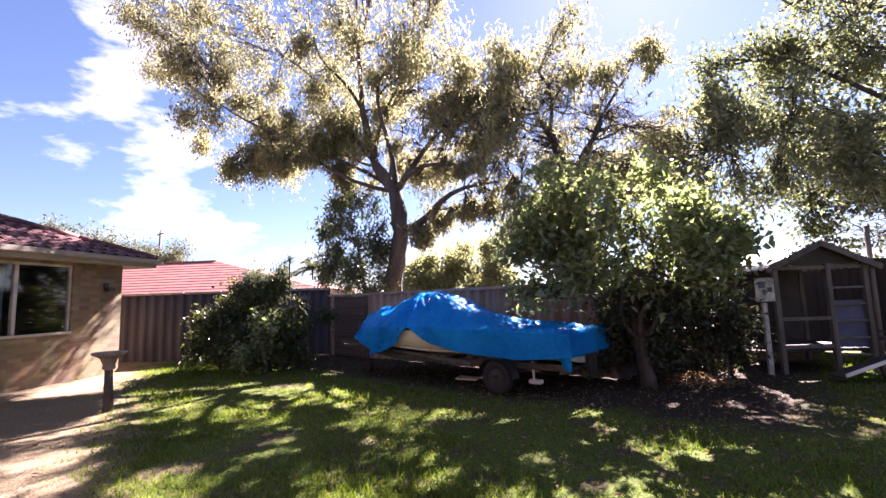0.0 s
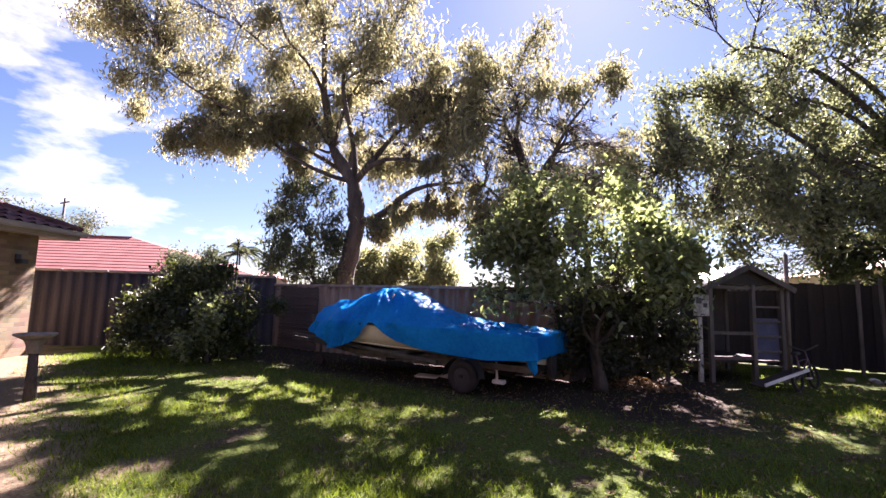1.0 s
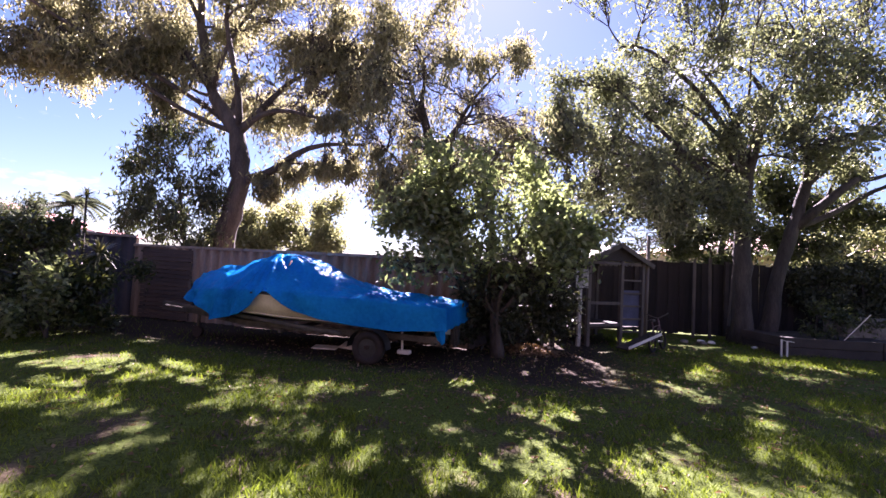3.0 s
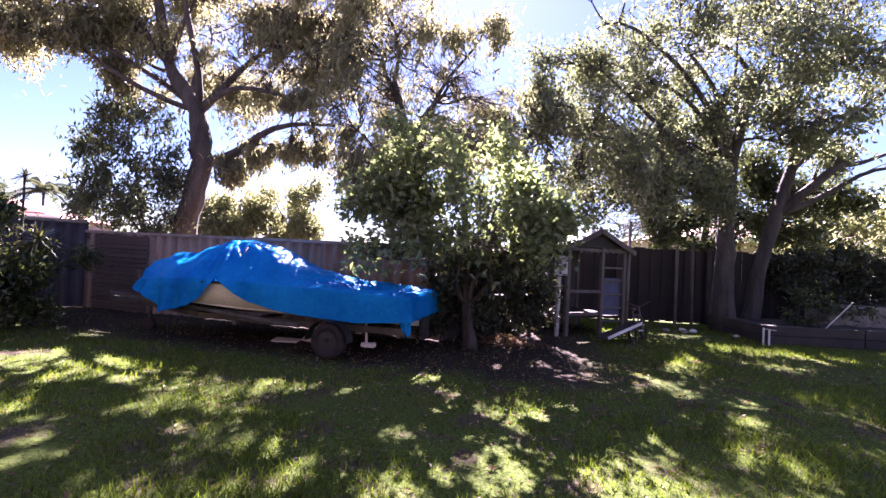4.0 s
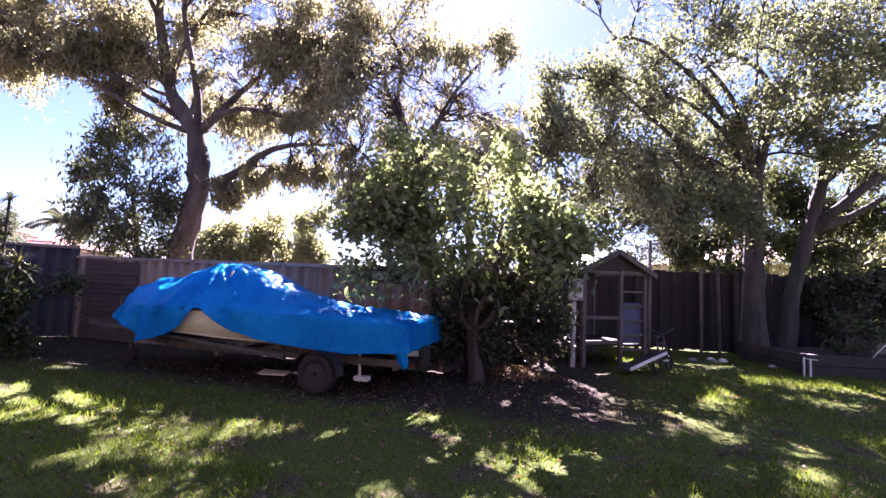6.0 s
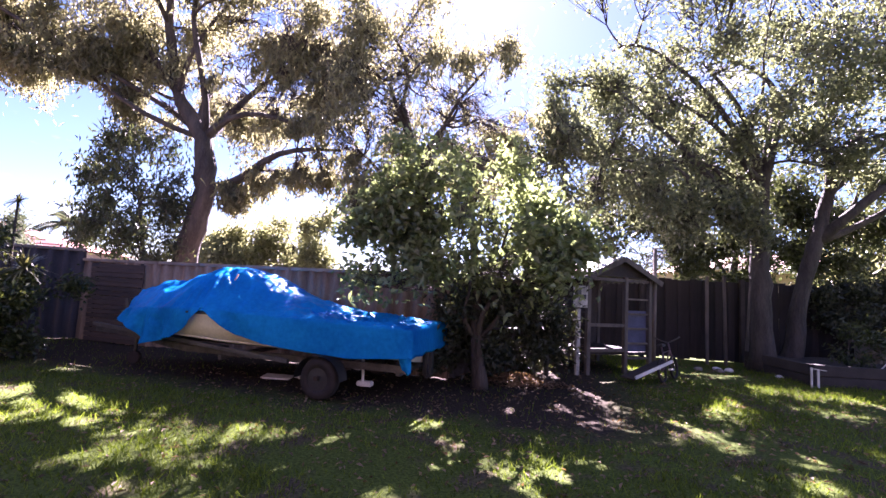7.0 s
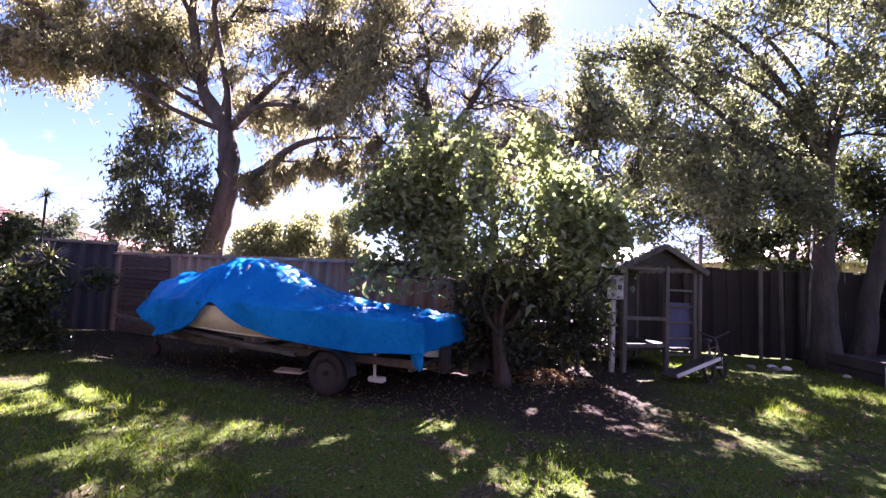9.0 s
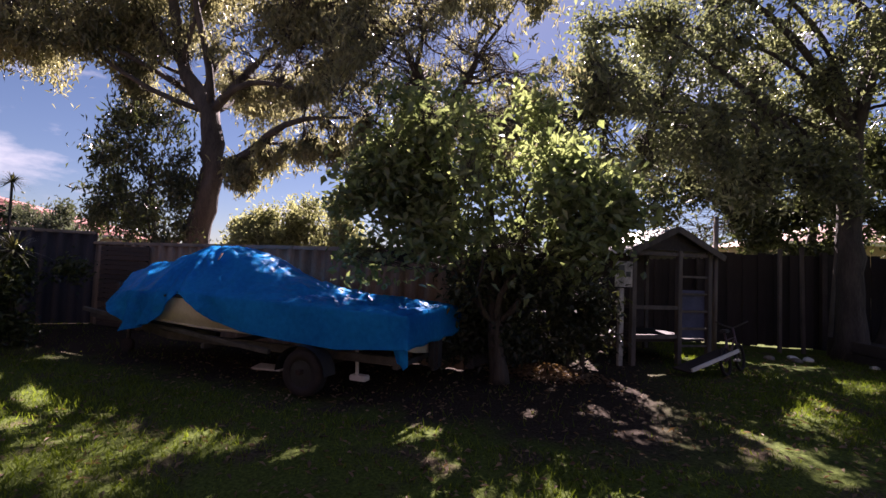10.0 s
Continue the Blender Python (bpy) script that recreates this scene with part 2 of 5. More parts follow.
def brick_material():
    m = bpy.data.materials.new("cream_brick")
    m.use_nodes = True
    n, l = m.node_tree.nodes, m.node_tree.links
    bsdf = n["Principled BSDF"]
    tc = n.new("ShaderNodeTexCoord")
    sp, cb = n.new("ShaderNodeSeparateXYZ"), n.new("ShaderNodeCombineXYZ")
    add = n.new("ShaderNodeMath")
    l.new(tc.outputs["Object"], sp.inputs[0])
    l.new(sp.outputs[0], add.inputs[0])
    l.new(sp.outputs[1], add.inputs[1])
    l.new(add.outputs[0], cb.inputs[0])
    l.new(sp.outputs[2], cb.inputs[1])
    br = n.new("ShaderNodeTexBrick")
    br.inputs["Color1"].default_value, br.inputs["Color2"].default_value = (0.30, 0.215, 0.115, 1), (0.16, 0.112, 0.064, 1)
    br.inputs["Mortar"].default_value = (0.2, 0.172, 0.135, 1)
    br.inputs["Scale"].default_value = 1.0
    br.inputs["Brick Width"].default_value, br.inputs["Row Height"].default_value, br.inputs["Mortar Size"].default_value = 0.24, 0.086, 0.006
    l.new(cb.outputs[0], br.inputs["Vector"])
    stain = n.new("ShaderNodeTexNoise")
    stain.inputs["Scale"].default_value = 2.5
    l.new(tc.outputs["Object"], stain.inputs["Vector"])
    mul = n.new("ShaderNodeMixRGB")
    mul.blend_type = "MULTIPLY"
    mul.inputs[0].default_value = 0.5
    l.new(br.outputs[0], mul.inputs[1])
    l.new(stain.outputs["Color"], mul.inputs[2])
    l.new(mul.outputs[0], bsdf.inputs["Base Color"])
    bsdf.inputs["Roughness"].default_value = 0.9
    bp = n.new("ShaderNodeBump")
    bp.inputs["Strength"].default_value, bp.inputs["Distance"].default_value, bp.invert = 0.7, 0.01, True
    l.new(br.outputs["Fac"], bp.inputs["Height"])
    l.new(bp.outputs[0], bsdf.inputs["Normal"])
    return m


def ground_material():
    """Lawn turf thinning into sand near the house and into brown litter and shade-darkened soil under the trees."""
    m = bpy.data.materials.new("lawn_ground")
    m.use_nodes = True
    n, l = m.node_tree.nodes, m.node_tree.links
    bsdf = n["Principled BSDF"]
    tc = n.new("ShaderNodeTexCoord")

    def tex(scale, detail=5):
        t = n.new("ShaderNodeTexNoise")
        t.inputs["Scale"].default_value, t.inputs["Detail"].default_value = scale, detail
        l.new(tc.outputs["Object"], t.inputs["Vector"])
        return t

    def ramp_of(src, a, b, ca, cb_):
        r = n.new("ShaderNodeValToRGB")
        r.color_ramp.elements[0].position, r.color_ramp.elements[1].position = a, b
        r.color_ramp.elements[0].color, r.color_ramp.elements[1].color = (*ca, 1), (*cb_, 1)
        l.new(src, r.inputs[0])
        return r

    fine, mid, wide = tex(38, 6), tex(2.2, 6), tex(0.35, 4)
    turf = ramp_of(fine.outputs[0], 0.3, 0.72, (0.03, 0.043, 0.009), (0.108, 0.142, 0.03))
    litter = ramp_of(fine.outputs[0], 0.3, 0.72, (0.035, 0.026, 0.016), (0.13, 0.1, 0.065))
    sand = ramp_of(fine.outputs[0], 0.3, 0.75, (0.1, 0.074, 0.045), (0.23, 0.18, 0.115))
    bare = ramp_of(mid.outputs[0], 0.53, 0.66, (0, 0, 0), (1, 1, 1))
    m1 = n.new("ShaderNodeMixRGB")
    l.new(bare.outputs[0], m1.inputs[0])
    l.new(turf.outputs[0], m1.inputs[1])
    l.new(litter.outputs[0], m1.inputs[2])
    # sand: grows towards -x and -y
    sp = n.new("ShaderNodeSeparateXYZ")
    l.new(tc.outputs["Object"], sp.inputs[0])
    a = n.new("ShaderNodeMath")
    a.operation = "MULTIPLY_ADD"
    a.inputs[1].default_value, a.inputs[2].default_value = -0.10, 0.10
    l.new(sp.outputs[0], a.inputs[0])
    b = n.new("ShaderNodeMath")
    b.operation = "MULTIPLY_ADD"
    b.inputs[1].default_value = -0.30
    l.new(sp.outputs[1], b.inputs[0])
    l.new(a.outputs[0], b.inputs[2])
    c = n.new("ShaderNodeMath")
    l.new(b.outputs[0], c.inputs[0])
    l.new(mid.outputs[0], c.inputs[1])
    edge = ramp_of(c.outputs[0], 0.42, 0.62, (0, 0, 0), (1, 1, 1))
    m2 = n.new("ShaderNodeMixRGB")
    l.new(edge.outputs[0], m2.inputs[0])
    l.new(m1.outputs[0], m2.inputs[1])
    l.new(sand.outputs[0], m2.inputs[2])
    # bare soil along the back of the yard, its colour darkened for the shade under the boat and the trees
    e = n.new("ShaderNodeMath")
    e.operation = "MULTIPLY_ADD"
    e.inputs[1].default_value, e.inputs[2].default_value = 0.55, -3.15
    l.new(sp.outputs[1], e.inputs[0])
    g = n.new("ShaderNodeMath")
    l.new(e.outputs[0], g.inputs[0])
    l.new(mid.outputs[0], g.inputs[1])
    rim = ramp_of(g.outputs[0], 0.42, 0.8, (0, 0, 0), (1, 1, 1))
    side = n.new("ShaderNodeMapRange")
    side.inputs[1].default_value, side.inputs[2].default_value, side.inputs[3].default_value, side.inputs[4].default_value = 0.3, 1.4, 1.0, 0.0
    l.new(sp.outputs[0], side.inputs[0])
    both = n.new("ShaderNodeMath")
    both.operation = "MULTIPLY"
    l.new(rim.outputs[0], both.inputs[0])
    l.new(side.outputs[0], both.inputs[1])
    shaded_soil = ramp_of(fine.outputs[0], 0.3, 0.75, (0.018, 0.014, 0.011), (0.075, 0.056, 0.042))
    m3 = n.new("ShaderNodeMixRGB")
    l.new(both.outputs[0], m3.inputs[0])
    l.new(m2.outputs[0], m3.inputs[1])
    l.new(shaded_soil.outputs[0], m3.inputs[2])
    l.new(m3.outputs[0], bsdf.inputs["Base Color"])
    bsdf.inputs["Roughness"].default_value, bsdf.inputs["Specular IOR Level"].default_value = 0.95, 0.08
    bp = n.new("ShaderNodeBump")
    bp.inputs["Strength"].default_value, bp.inputs["Distance"].default_value = 0.6, 0.03
    l.new(fine.outputs[0], bp.inputs["Height"])
    l.new(bp.outputs[0], bsdf.inputs["Normal"])
    return m


M["brick"], M["ground"] = brick_material(), ground_material()
glass = bpy.data.materials.new("window_glass")
glass.use_nodes = True
gb = glass.node_tree.nodes["Principled BSDF"]
gb.inputs["Base Color"].default_value, gb.inputs["Roughness"].default_value = (0.9, 0.95, 0.95, 1), 0.03
gb.inputs["Transmission Weight"].default_value, gb.inputs["IOR"].default_value = 1.0, 1.45
M["glass"] = glass


# ---- mesh helpers ----
def raw_mesh(name, verts, faces, mat, smooth=False):
    """A mesh from arrays; faces is an (n, k) array of equal-sided faces."""
    me = bpy.data.meshes.new(name)
    verts, faces = np.asarray(verts, np.float32), np.asarray(faces, np.int32)
    n, k = faces.shape
    me.vertices.add(len(verts))
    me.vertices.foreach_set("co", verts.ravel())
    me.loops.add(n * k)
    me.loops.foreach_set("vertex_index", faces.ravel())
    me.polygons.add(n)
    me.polygons.foreach_set("loop_start", np.arange(0, n * k, k, dtype=np.int32))
    me.polygons.foreach_set("use_smooth", np.full(n, smooth))
    me.materials.append(mat)
    me.update(calc_edges=True)
    return me


def thing(name, label, category, m=Matrix(), group="", kind=""):
    ob = new(name)
    ob.empty_display_size = 0.2
    ob.matrix_world = m
    return tagged(ob, label, category, group, kind)


def part(name, bm, mat, parent=None, label=""):
    """Links a bmesh, or a finished mesh, as one mesh object under a thing or a part."""
    if isinstance(bm, bmesh.types.BMesh):
        me = bpy.data.meshes.new(name)
        bm.normal_update()
        bm.to_mesh(me)
        bm.free()
        me.materials.append(mat)
    else:
        me = bm
    ob = new(name, me)
    ob.parent = parent
    if label:
        ob["label"] = label
    return ob


def box(x0, y0, z0, x1, y1, z1, bevel=0.0, bm=None):
    bm = bm or bmesh.new()
    made = bmesh.ops.create_cube(bm, size=1.0, matrix=Matrix.LocRotScale(((x0 + x1) / 2, (y0 + y1) / 2, (z0 + z1) / 2), None, (abs(x1 - x0), abs(y1 - y0), abs(z1 - z0))))
    if bevel:
        edges = list({e for v in made["verts"] for e in v.link_edges})
        bmesh.ops.bevel(bm, geom=edges, offset=bevel, segments=2, affect="EDGES")
    return bm


def bar(a, b, w, h, bevel=0.004, bm=None):
    """A square-section bar from a to b."""
    a, b = Vector(a), Vector(b)
    bm2 = box(-w / 2, -h / 2, 0, w / 2, h / 2, (b - a).length, bevel)
    q = (b - a).to_track_quat("Z", "Y").to_matrix().to_4x4()
    bm2.transform(Matrix.Translation(a) @ q)
    if bm is None:
        return bm2
    tmp = bpy.data.meshes.new("tmp")
    bm2.to_mesh(tmp)
    bm2.free()
    bm.from_mesh(tmp)
    bpy.data.meshes.remove(tmp)
    return bm


def tube_arrays(points, radii, sides=8):
    """Rings along a path: vertices and quads of a tapered tube."""
    pts = [Vector(p) for p in points]
    vs, fs = [], []
    for i, p in enumerate(pts):
        d = (pts[min(i + 1, len(pts) - 1)] - pts[max(i - 1, 0)]).normalized()
        side = d.cross(Vector((0.31, 0.95, 0.05))).normalized()
        up = side.cross(d)
        for k in range(sides):
            a = 2 * math.pi * k / sides
            vs.append(p + (side * math.cos(a) + up * math.sin(a)) * radii[i])
    for i in range(len(pts) - 1):
        for k in range(sides):
            a, b = i * sides + k, i * sides + (k + 1) % sides
            fs.append((a, b, b + sides, a + sides))
    return [tuple(v) for v in vs], fs


def tube(name, points, radii, mat, parent, sides=8, label=""):
    if not hasattr(radii, "__len__"):
        radii = [radii] * len(points)
    v, fcs = tube_arrays(points, radii, sides)
    bm = bmesh.new()
    bv = [bm.verts.new(p) for p in v]
    for q in fcs:
        bm.faces.new([bv[i] for i in q]).smooth = True
    bm.faces.new(bv[:sides][::-1])
    bm.faces.new(bv[-sides:])
    return part(name, bm, mat, parent, label)


def leaf_arrays(centres, length, width, droop=0.0, flat=0.0, seed=1, fold=0.25):
    """Folded leaves at the given places: six corners and four quads-as-triangles each."""
    r = np.random.default_rng(seed)
    n = len(centres)
    d = r.normal(size=(n, 3))
    d[:, 2] = d[:, 2] * (1 - flat) - droop
    d /= np.linalg.norm(d, axis=1)[:, None]
    s = np.cross(d, r.normal(size=(n, 3)) + np.array([0, 0, flat * 4]))
    s /= np.linalg.norm(s, axis=1)[:, None] + 1e-9
    up = np.cross(s, d)
    ln = (length * r.uniform(0.6, 1.3, n))[:, None]
    wd = (width * r.uniform(0.7, 1.25, n))[:, None]
    c = np.asarray(centres)
    base = c - d * ln / 2
    mid_l = c - d * ln * 0.08 + s * wd / 2 + up * wd * fold
    mid_r = c - d * ln * 0.08 - s * wd / 2 + up * wd * fold
    tip = c + d * ln / 2 - np.array([0, 0, 1]) * ln * 0.08
    v = np.stack([base, mid_l, tip, mid_r], 1).reshape(-1, 3)
    i = np.arange(n)[:, None] * 4
    fcs = np.concatenate([i + np.array([0, 1, 2]), i + np.array([0, 2, 3])], 0)
    return v, fcs


def curve_path(a, b, steps, wobble, sag, r):
    a, b = np.asarray(a, float), np.asarray(b, float)
    L = np.linalg.norm(b - a)
    off1, off2 = r.normal(size=3) * wobble * L, r.normal(size=3) * wobble * L * 0.5
    out = []
    for k in range(steps + 1):
        t = k / steps
        out.append(a + (b - a) * t + off1 * math.sin(math.pi * t) + off2 * math.sin(2 * math.pi * t) + np.array([0, 0, sag * L * math.sin(math.pi * t)]))
    return out


def plant(name, label, category, trunk, limbs, clumps, bark, leaf, length, width, droop, flat, per, sprays, spread, seed, group="", reach=1.0, twig_r=0.012, fill=2, low=0.0):
    """trunk: (x, y, z, radius) up the stem. limbs: (stem index, end x, y, z, radius at the start).
    clumps: (x, y, z, radius) of foliage; each hangs on a bough from the nearest limb. low: no leaf hangs below this height."""
    r = np.random.default_rng(seed)
    base = trunk[0]
    root = thing(name, label, category, pose(base[0], base[1], 0), group)
    off = np.array([base[0], base[1], 0.0])
    P = lambda p: np.asarray(p[:3], float) - off
    pts = []
    rad = []
    for i in range(len(trunk) - 1):
        for k in range(5):
            t = k / 5
            pts.append(P(trunk[i]) * (1 - t) + P(trunk[i + 1]) * t + r.normal(size=3) * trunk[i][3] * 0.07)
            rad.append((trunk[i][3] * (1 - t) + trunk[i + 1][3] * t) * r.uniform(0.95, 1.06))
    pts.append(P(trunk[-1]))
    rad.append(trunk[-1][3])
    rad[0] *= 1.35
    rad[1] *= 1.1
    tube("trunk", pts, rad, M[bark], root, 12)
    nodes = [(p, q) for p, q in zip(pts[len(pts) // 3:], rad[len(pts) // 3:])]
    for start, x, y, z, q in limbs:
        path = curve_path(P(trunk[start]), P((x, y, z)), 9, 0.075, 0.05, r)
        q *= 0.85
        rr = [q * (1 - 0.75 * k / 9) for k in range(10)]
        tube("limb", path, rr, M[bark], root, 9)
        nodes += [(p, w) for p, w in zip(path[2:], rr[2:])]
    npos = np.array([p for p, _ in nodes])
    nrad = np.array([w for _, w in nodes])
    tv, tf, cs = [], [], []

    def twig(a, b, r0, steps=4, sides=5, wob=0.08):
        path = curve_path(a, b, steps, wob, 0.03, r)
        v, f4 = tube_arrays(path, [r0 * (1 - 0.8 * k / steps) for k in range(steps + 1)], sides)
        o = len(tv)
        tv.extend(v)
        tf.extend([tuple(i + o for i in q) for q in f4])
        return path

    filled = []
    for x, y, z, cr in clumps:
        filled.append((x, y, z, cr))
        for _ in range(fill):
            d = r.normal(size=3)
            d *= cr * r.uniform(0.7, 1.7) / np.linalg.norm(d)
            filled.append((x + d[0], y + d[1], max(z + d[2] * 0.75, 0.25), cr * r.uniform(0.3, 0.75)))
    for x, y, z, cr in filled:
        c = P((x, y, z))
        dist = np.linalg.norm(npos - c, axis=1) + (npos[:, 2] > c[2]) * 0.6
        j = int(np.argmin(dist))
        shape = r.uniform(0.65, 1.3, 3)
        bough = twig(npos[j], c, min(max(cr * 0.05, twig_r), nrad[j] * 0.85), 7, 7, 0.07)
        for _ in range(sprays):
            d = r.normal(size=3)
            d /= np.linalg.norm(d)
            e = c + d * cr * reach * (r.uniform(0.1, 1.0) ** 0.5 + 0.45 * r.uniform(0, 1) ** 5) * shape
            s = bough[int(r.integers(2, 8))]
            path = twig(s, e, twig_r * r.uniform(0.6, 1.2), 4, 4, 0.1)
            m = int(per * r.uniform(0.6, 1.4))
            along = r.uniform(0.45, 1.08, m)[:, None]
            p = s + (e - s) * along + r.normal(size=(m, 3)) * spread * (0.5 + 0.5 * along)
            p[:, 2] -= np.abs(r.normal(size=m)) * spread * droop * 0.8
            cs.append(p)
    part("branchlet", raw_mesh("branchlet", tv, tf, M[bark], True), None, root)["kind"] = "stuff"
    cs = np.concatenate(cs)
    cs = cs[cs[:, 2] > low * r.uniform(0.6, 1.5, len(cs))]
    # drop the leaves between the sun and the patches chosen to be lit
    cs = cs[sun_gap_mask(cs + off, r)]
    v, fcs = leaf_arrays(cs, length, width, droop, flat, seed + 1)
    crown = part("crown", raw_mesh("crown", v, fcs, M[leaf]), None, root)
    crown["kind"] = "stuff"
    return root


# ---- ground ----
def make_ground():
    xs = np.concatenate([[-900, -300, -120, -60, -30], np.linspace(-16, 14, 121), [30, 60, 120, 300, 900]])
    ys = np.concatenate([[-900, -300, -100, -40, -15], np.linspace(-6, 18, 97), [30, 60, 120, 300, 900]])
    gx, gy = np.meshgrid(xs, ys)
    near = (np.abs(gx) < 16) & (gy > -6) & (gy < 18)
    gz = np.array([noise.noise((a * 0.9, b * 0.9, 0.0)) * 0.025 + noise.noise((a * 3.1, b * 3.1, 4.0)) * 0.01 for a, b in zip(gx.ravel(), gy.ravel())]).reshape(gx.shape)
    gz = np.where(near, gz, -0.02)
    v = np.stack([gx.ravel(), gy.ravel(), gz.ravel()], 1)
    w, h = len(xs), len(ys)
    i = (np.arange(h - 1)[:, None] * w + np.arange(w - 1)[None, :]).ravel()
    fcs = np.stack([i, i + 1, i + 1 + w, i + w], 1)
    ob = part("ground", raw_mesh("ground", v, fcs, M["ground"], True), None)
    return tagged(ob, "patchy backyard lawn thinning to sand and leaf litter", "ground", kind="structure")


make_ground()


def grass():
    """Blades in tufts, thick where the lawn is green and thin over the sand."""
    r = np.random.default_rng(21)
    n = 300000
    x = r.uniform(-11.5, 8.5, n)
    y = 1.3 + 11.5 * r.uniform(0, 1, n) ** 1.35
    thick = np.array([noise.noise((a * 0.55, b * 0.55, 2.0)) + 0.6 * noise.noise((a * 2.2, b * 2.2, 7.0)) for a, b in zip(x, y)])
    sandy = -0.10 * x - 0.30 * y + 0.10
    keep = (thick > r.uniform(-0.7, 0.35, n)) & (sandy + thick * 0.25 < 0.10 + r.uniform(-0.1, 0.1, n))
    under = (x > -9.5) & (x < 0.8) & (y + 0.5 * thick > 5.75)
    keep &= ~(under & (r.uniform(0, 1, n) < 0.93))
    x, y, thick = x[keep], y[keep], thick[keep]
    n = len(x)
    z = np.array([noise.noise((a * 0.9, b * 0.9, 0.0)) * 0.025 for a, b in zip(x, y)])
    a = r.uniform(0, 2 * math.pi, n)
    h = 0.048 * r.uniform(0.4, 1.4, n) * np.clip(1 + thick, 0.5, 1.6)
    w = 0.0055 * r.uniform(0.7, 1.4, n)
    lean = r.uniform(0.2, 1.3, n) * h
    b = r.uniform(0, 2 * math.pi, n)
    p0 = np.stack([x - np.cos(a) * w, y - np.sin(a) * w, z - 0.01], 1)
    p1 = np.stack([x + np.cos(a) * w, y + np.sin(a) * w, z - 0.01], 1)
    p2 = np.stack([x + np.cos(b) * lean, y + np.sin(b) * lean, z + h], 1)
    v = np.stack([p0, p1, p2], 1).reshape(-1, 3)
    ob = part("grass", raw_mesh("grass", v, np.arange(3 * n).reshape(-1, 3), M["grass"]), None)
    tagged(ob, "short rough green lawn grass with bare patches", "grass", kind="stuff")


grass()


def litter(name, label, cx, cy, sx, sy, n, height, size, seed):
    r = np.random.default_rng(seed)
    x, y = r.normal(cx, sx, n), r.normal(cy, sy, n)
    top = height * np.exp(-((x - cx) / sx) ** 2 / 2 - ((y - cy) / sy) ** 2 / 2)
    z = 0.015 + np.maximum(0, r.uniform(0, 1, n) * top)
    v, fcs = leaf_arrays(np.stack([x, y, z], 1), size, size * 0.42, 0.0, 0.75, seed, 0.3)
    ob = part(name, raw_mesh(name, v, fcs, M["leaf_dry"]), None)
    tagged(ob, label, "leaf litter", kind="stuff")


litter("leaf_heap", "raked heap of dry brown leaves on the lawn", -0.82, 8.35, 0.32, 0.2, 1300, 0.15, 0.08, 31)
litter("leaf_litter", "scattered dry brown leaves over the shaded lawn", -2.2, 5.2, 2.8, 1.8, 2600, 0.0, 0.06, 32)
litter("leaf_litter", "dry fallen leaves and twigs beneath the spreading trees", 3.2, 8.5, 2.4, 2.2, 2000, 0.0, 0.07, 33)


# ---- fences ----
def corrugated_sheet(width, height, mat, pitch=0.262, depth=0.03):
    """One fibre-cement fence sheet with broad round corrugations."""
    n = int(round(width / pitch * 10))
    xs = np.linspace(0, width, n + 1)
    prof = depth * np.tanh(2.2 * np.sin(2 * math.pi * xs / pitch)) / 0.98
    v, fcs = [], []
    for side in (-0.004, 0.004):
        for z in (0, height * 0.5, height):
            v += [(x, p + side, z) for x, p in zip(xs, prof)]
    w = n + 1
    for s in (0, 3):
        for row in range(2):
            for i in range(n):
                a = (s + row) * w + i
                fcs.append((a, a + 1, a + 1 + w, a + w) if s == 0 else (a, a + w, a + w + 1, a + 1))
    for i in range(n):
        a, b = 2 * w + i, 5 * w + i
        fcs.append((a, a + 1, b + 1, b))
    return raw_mesh("sheet", v, fcs, M[mat], True)


def sheet_fence(a, b, height, label, mat="fibro"):
    a, b = Vector((*a, 0)), Vector((*b, 0))
    L = (b - a).length
    ang = math.degrees(math.atan2(b.y - a.y, b.x - a.x))
    f0 = thing("fence", label, "fence", pose(a.x, a.y, 0, 0, 0, ang), kind="structure")
    k = max(1, round(L / 1.048))
    w = L / k
    me = corrugated_sheet(w + 0.02, height, mat, w / 4)
    cap = bmesh.new()
    box(0.0, -0.05, height - 0.03, w - 0.004, 0.05, height + 0.03, 0.012, cap)
    cm = bpy.data.meshes.new("capping")
    cap.to_mesh(cm)
    cap.free()
    cm.materials.append(M["cap"])
    r = random.Random(3)
    for i in range(k):
        s = part("sheet", me, None, f0)
        s.matrix_basis = pose(i * w, r.uniform(-0.006, 0.006), r.uniform(-0.012, 0.006), r.uniform(-0.5, 0.5))
        c = part("capping", cm, None, f0)
        c.matrix_basis = pose(i * w, 0, r.uniform(-0.008, 0.004), 0, r.uniform(-0.25, 0.25))
    return f0


sheet_fence((-9.9, 8.05), (-1.9, 8.05), 1.64, "tall corrugated fibre-cement boundary fence with a capped top")
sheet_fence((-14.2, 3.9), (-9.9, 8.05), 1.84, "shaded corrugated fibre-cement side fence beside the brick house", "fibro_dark")


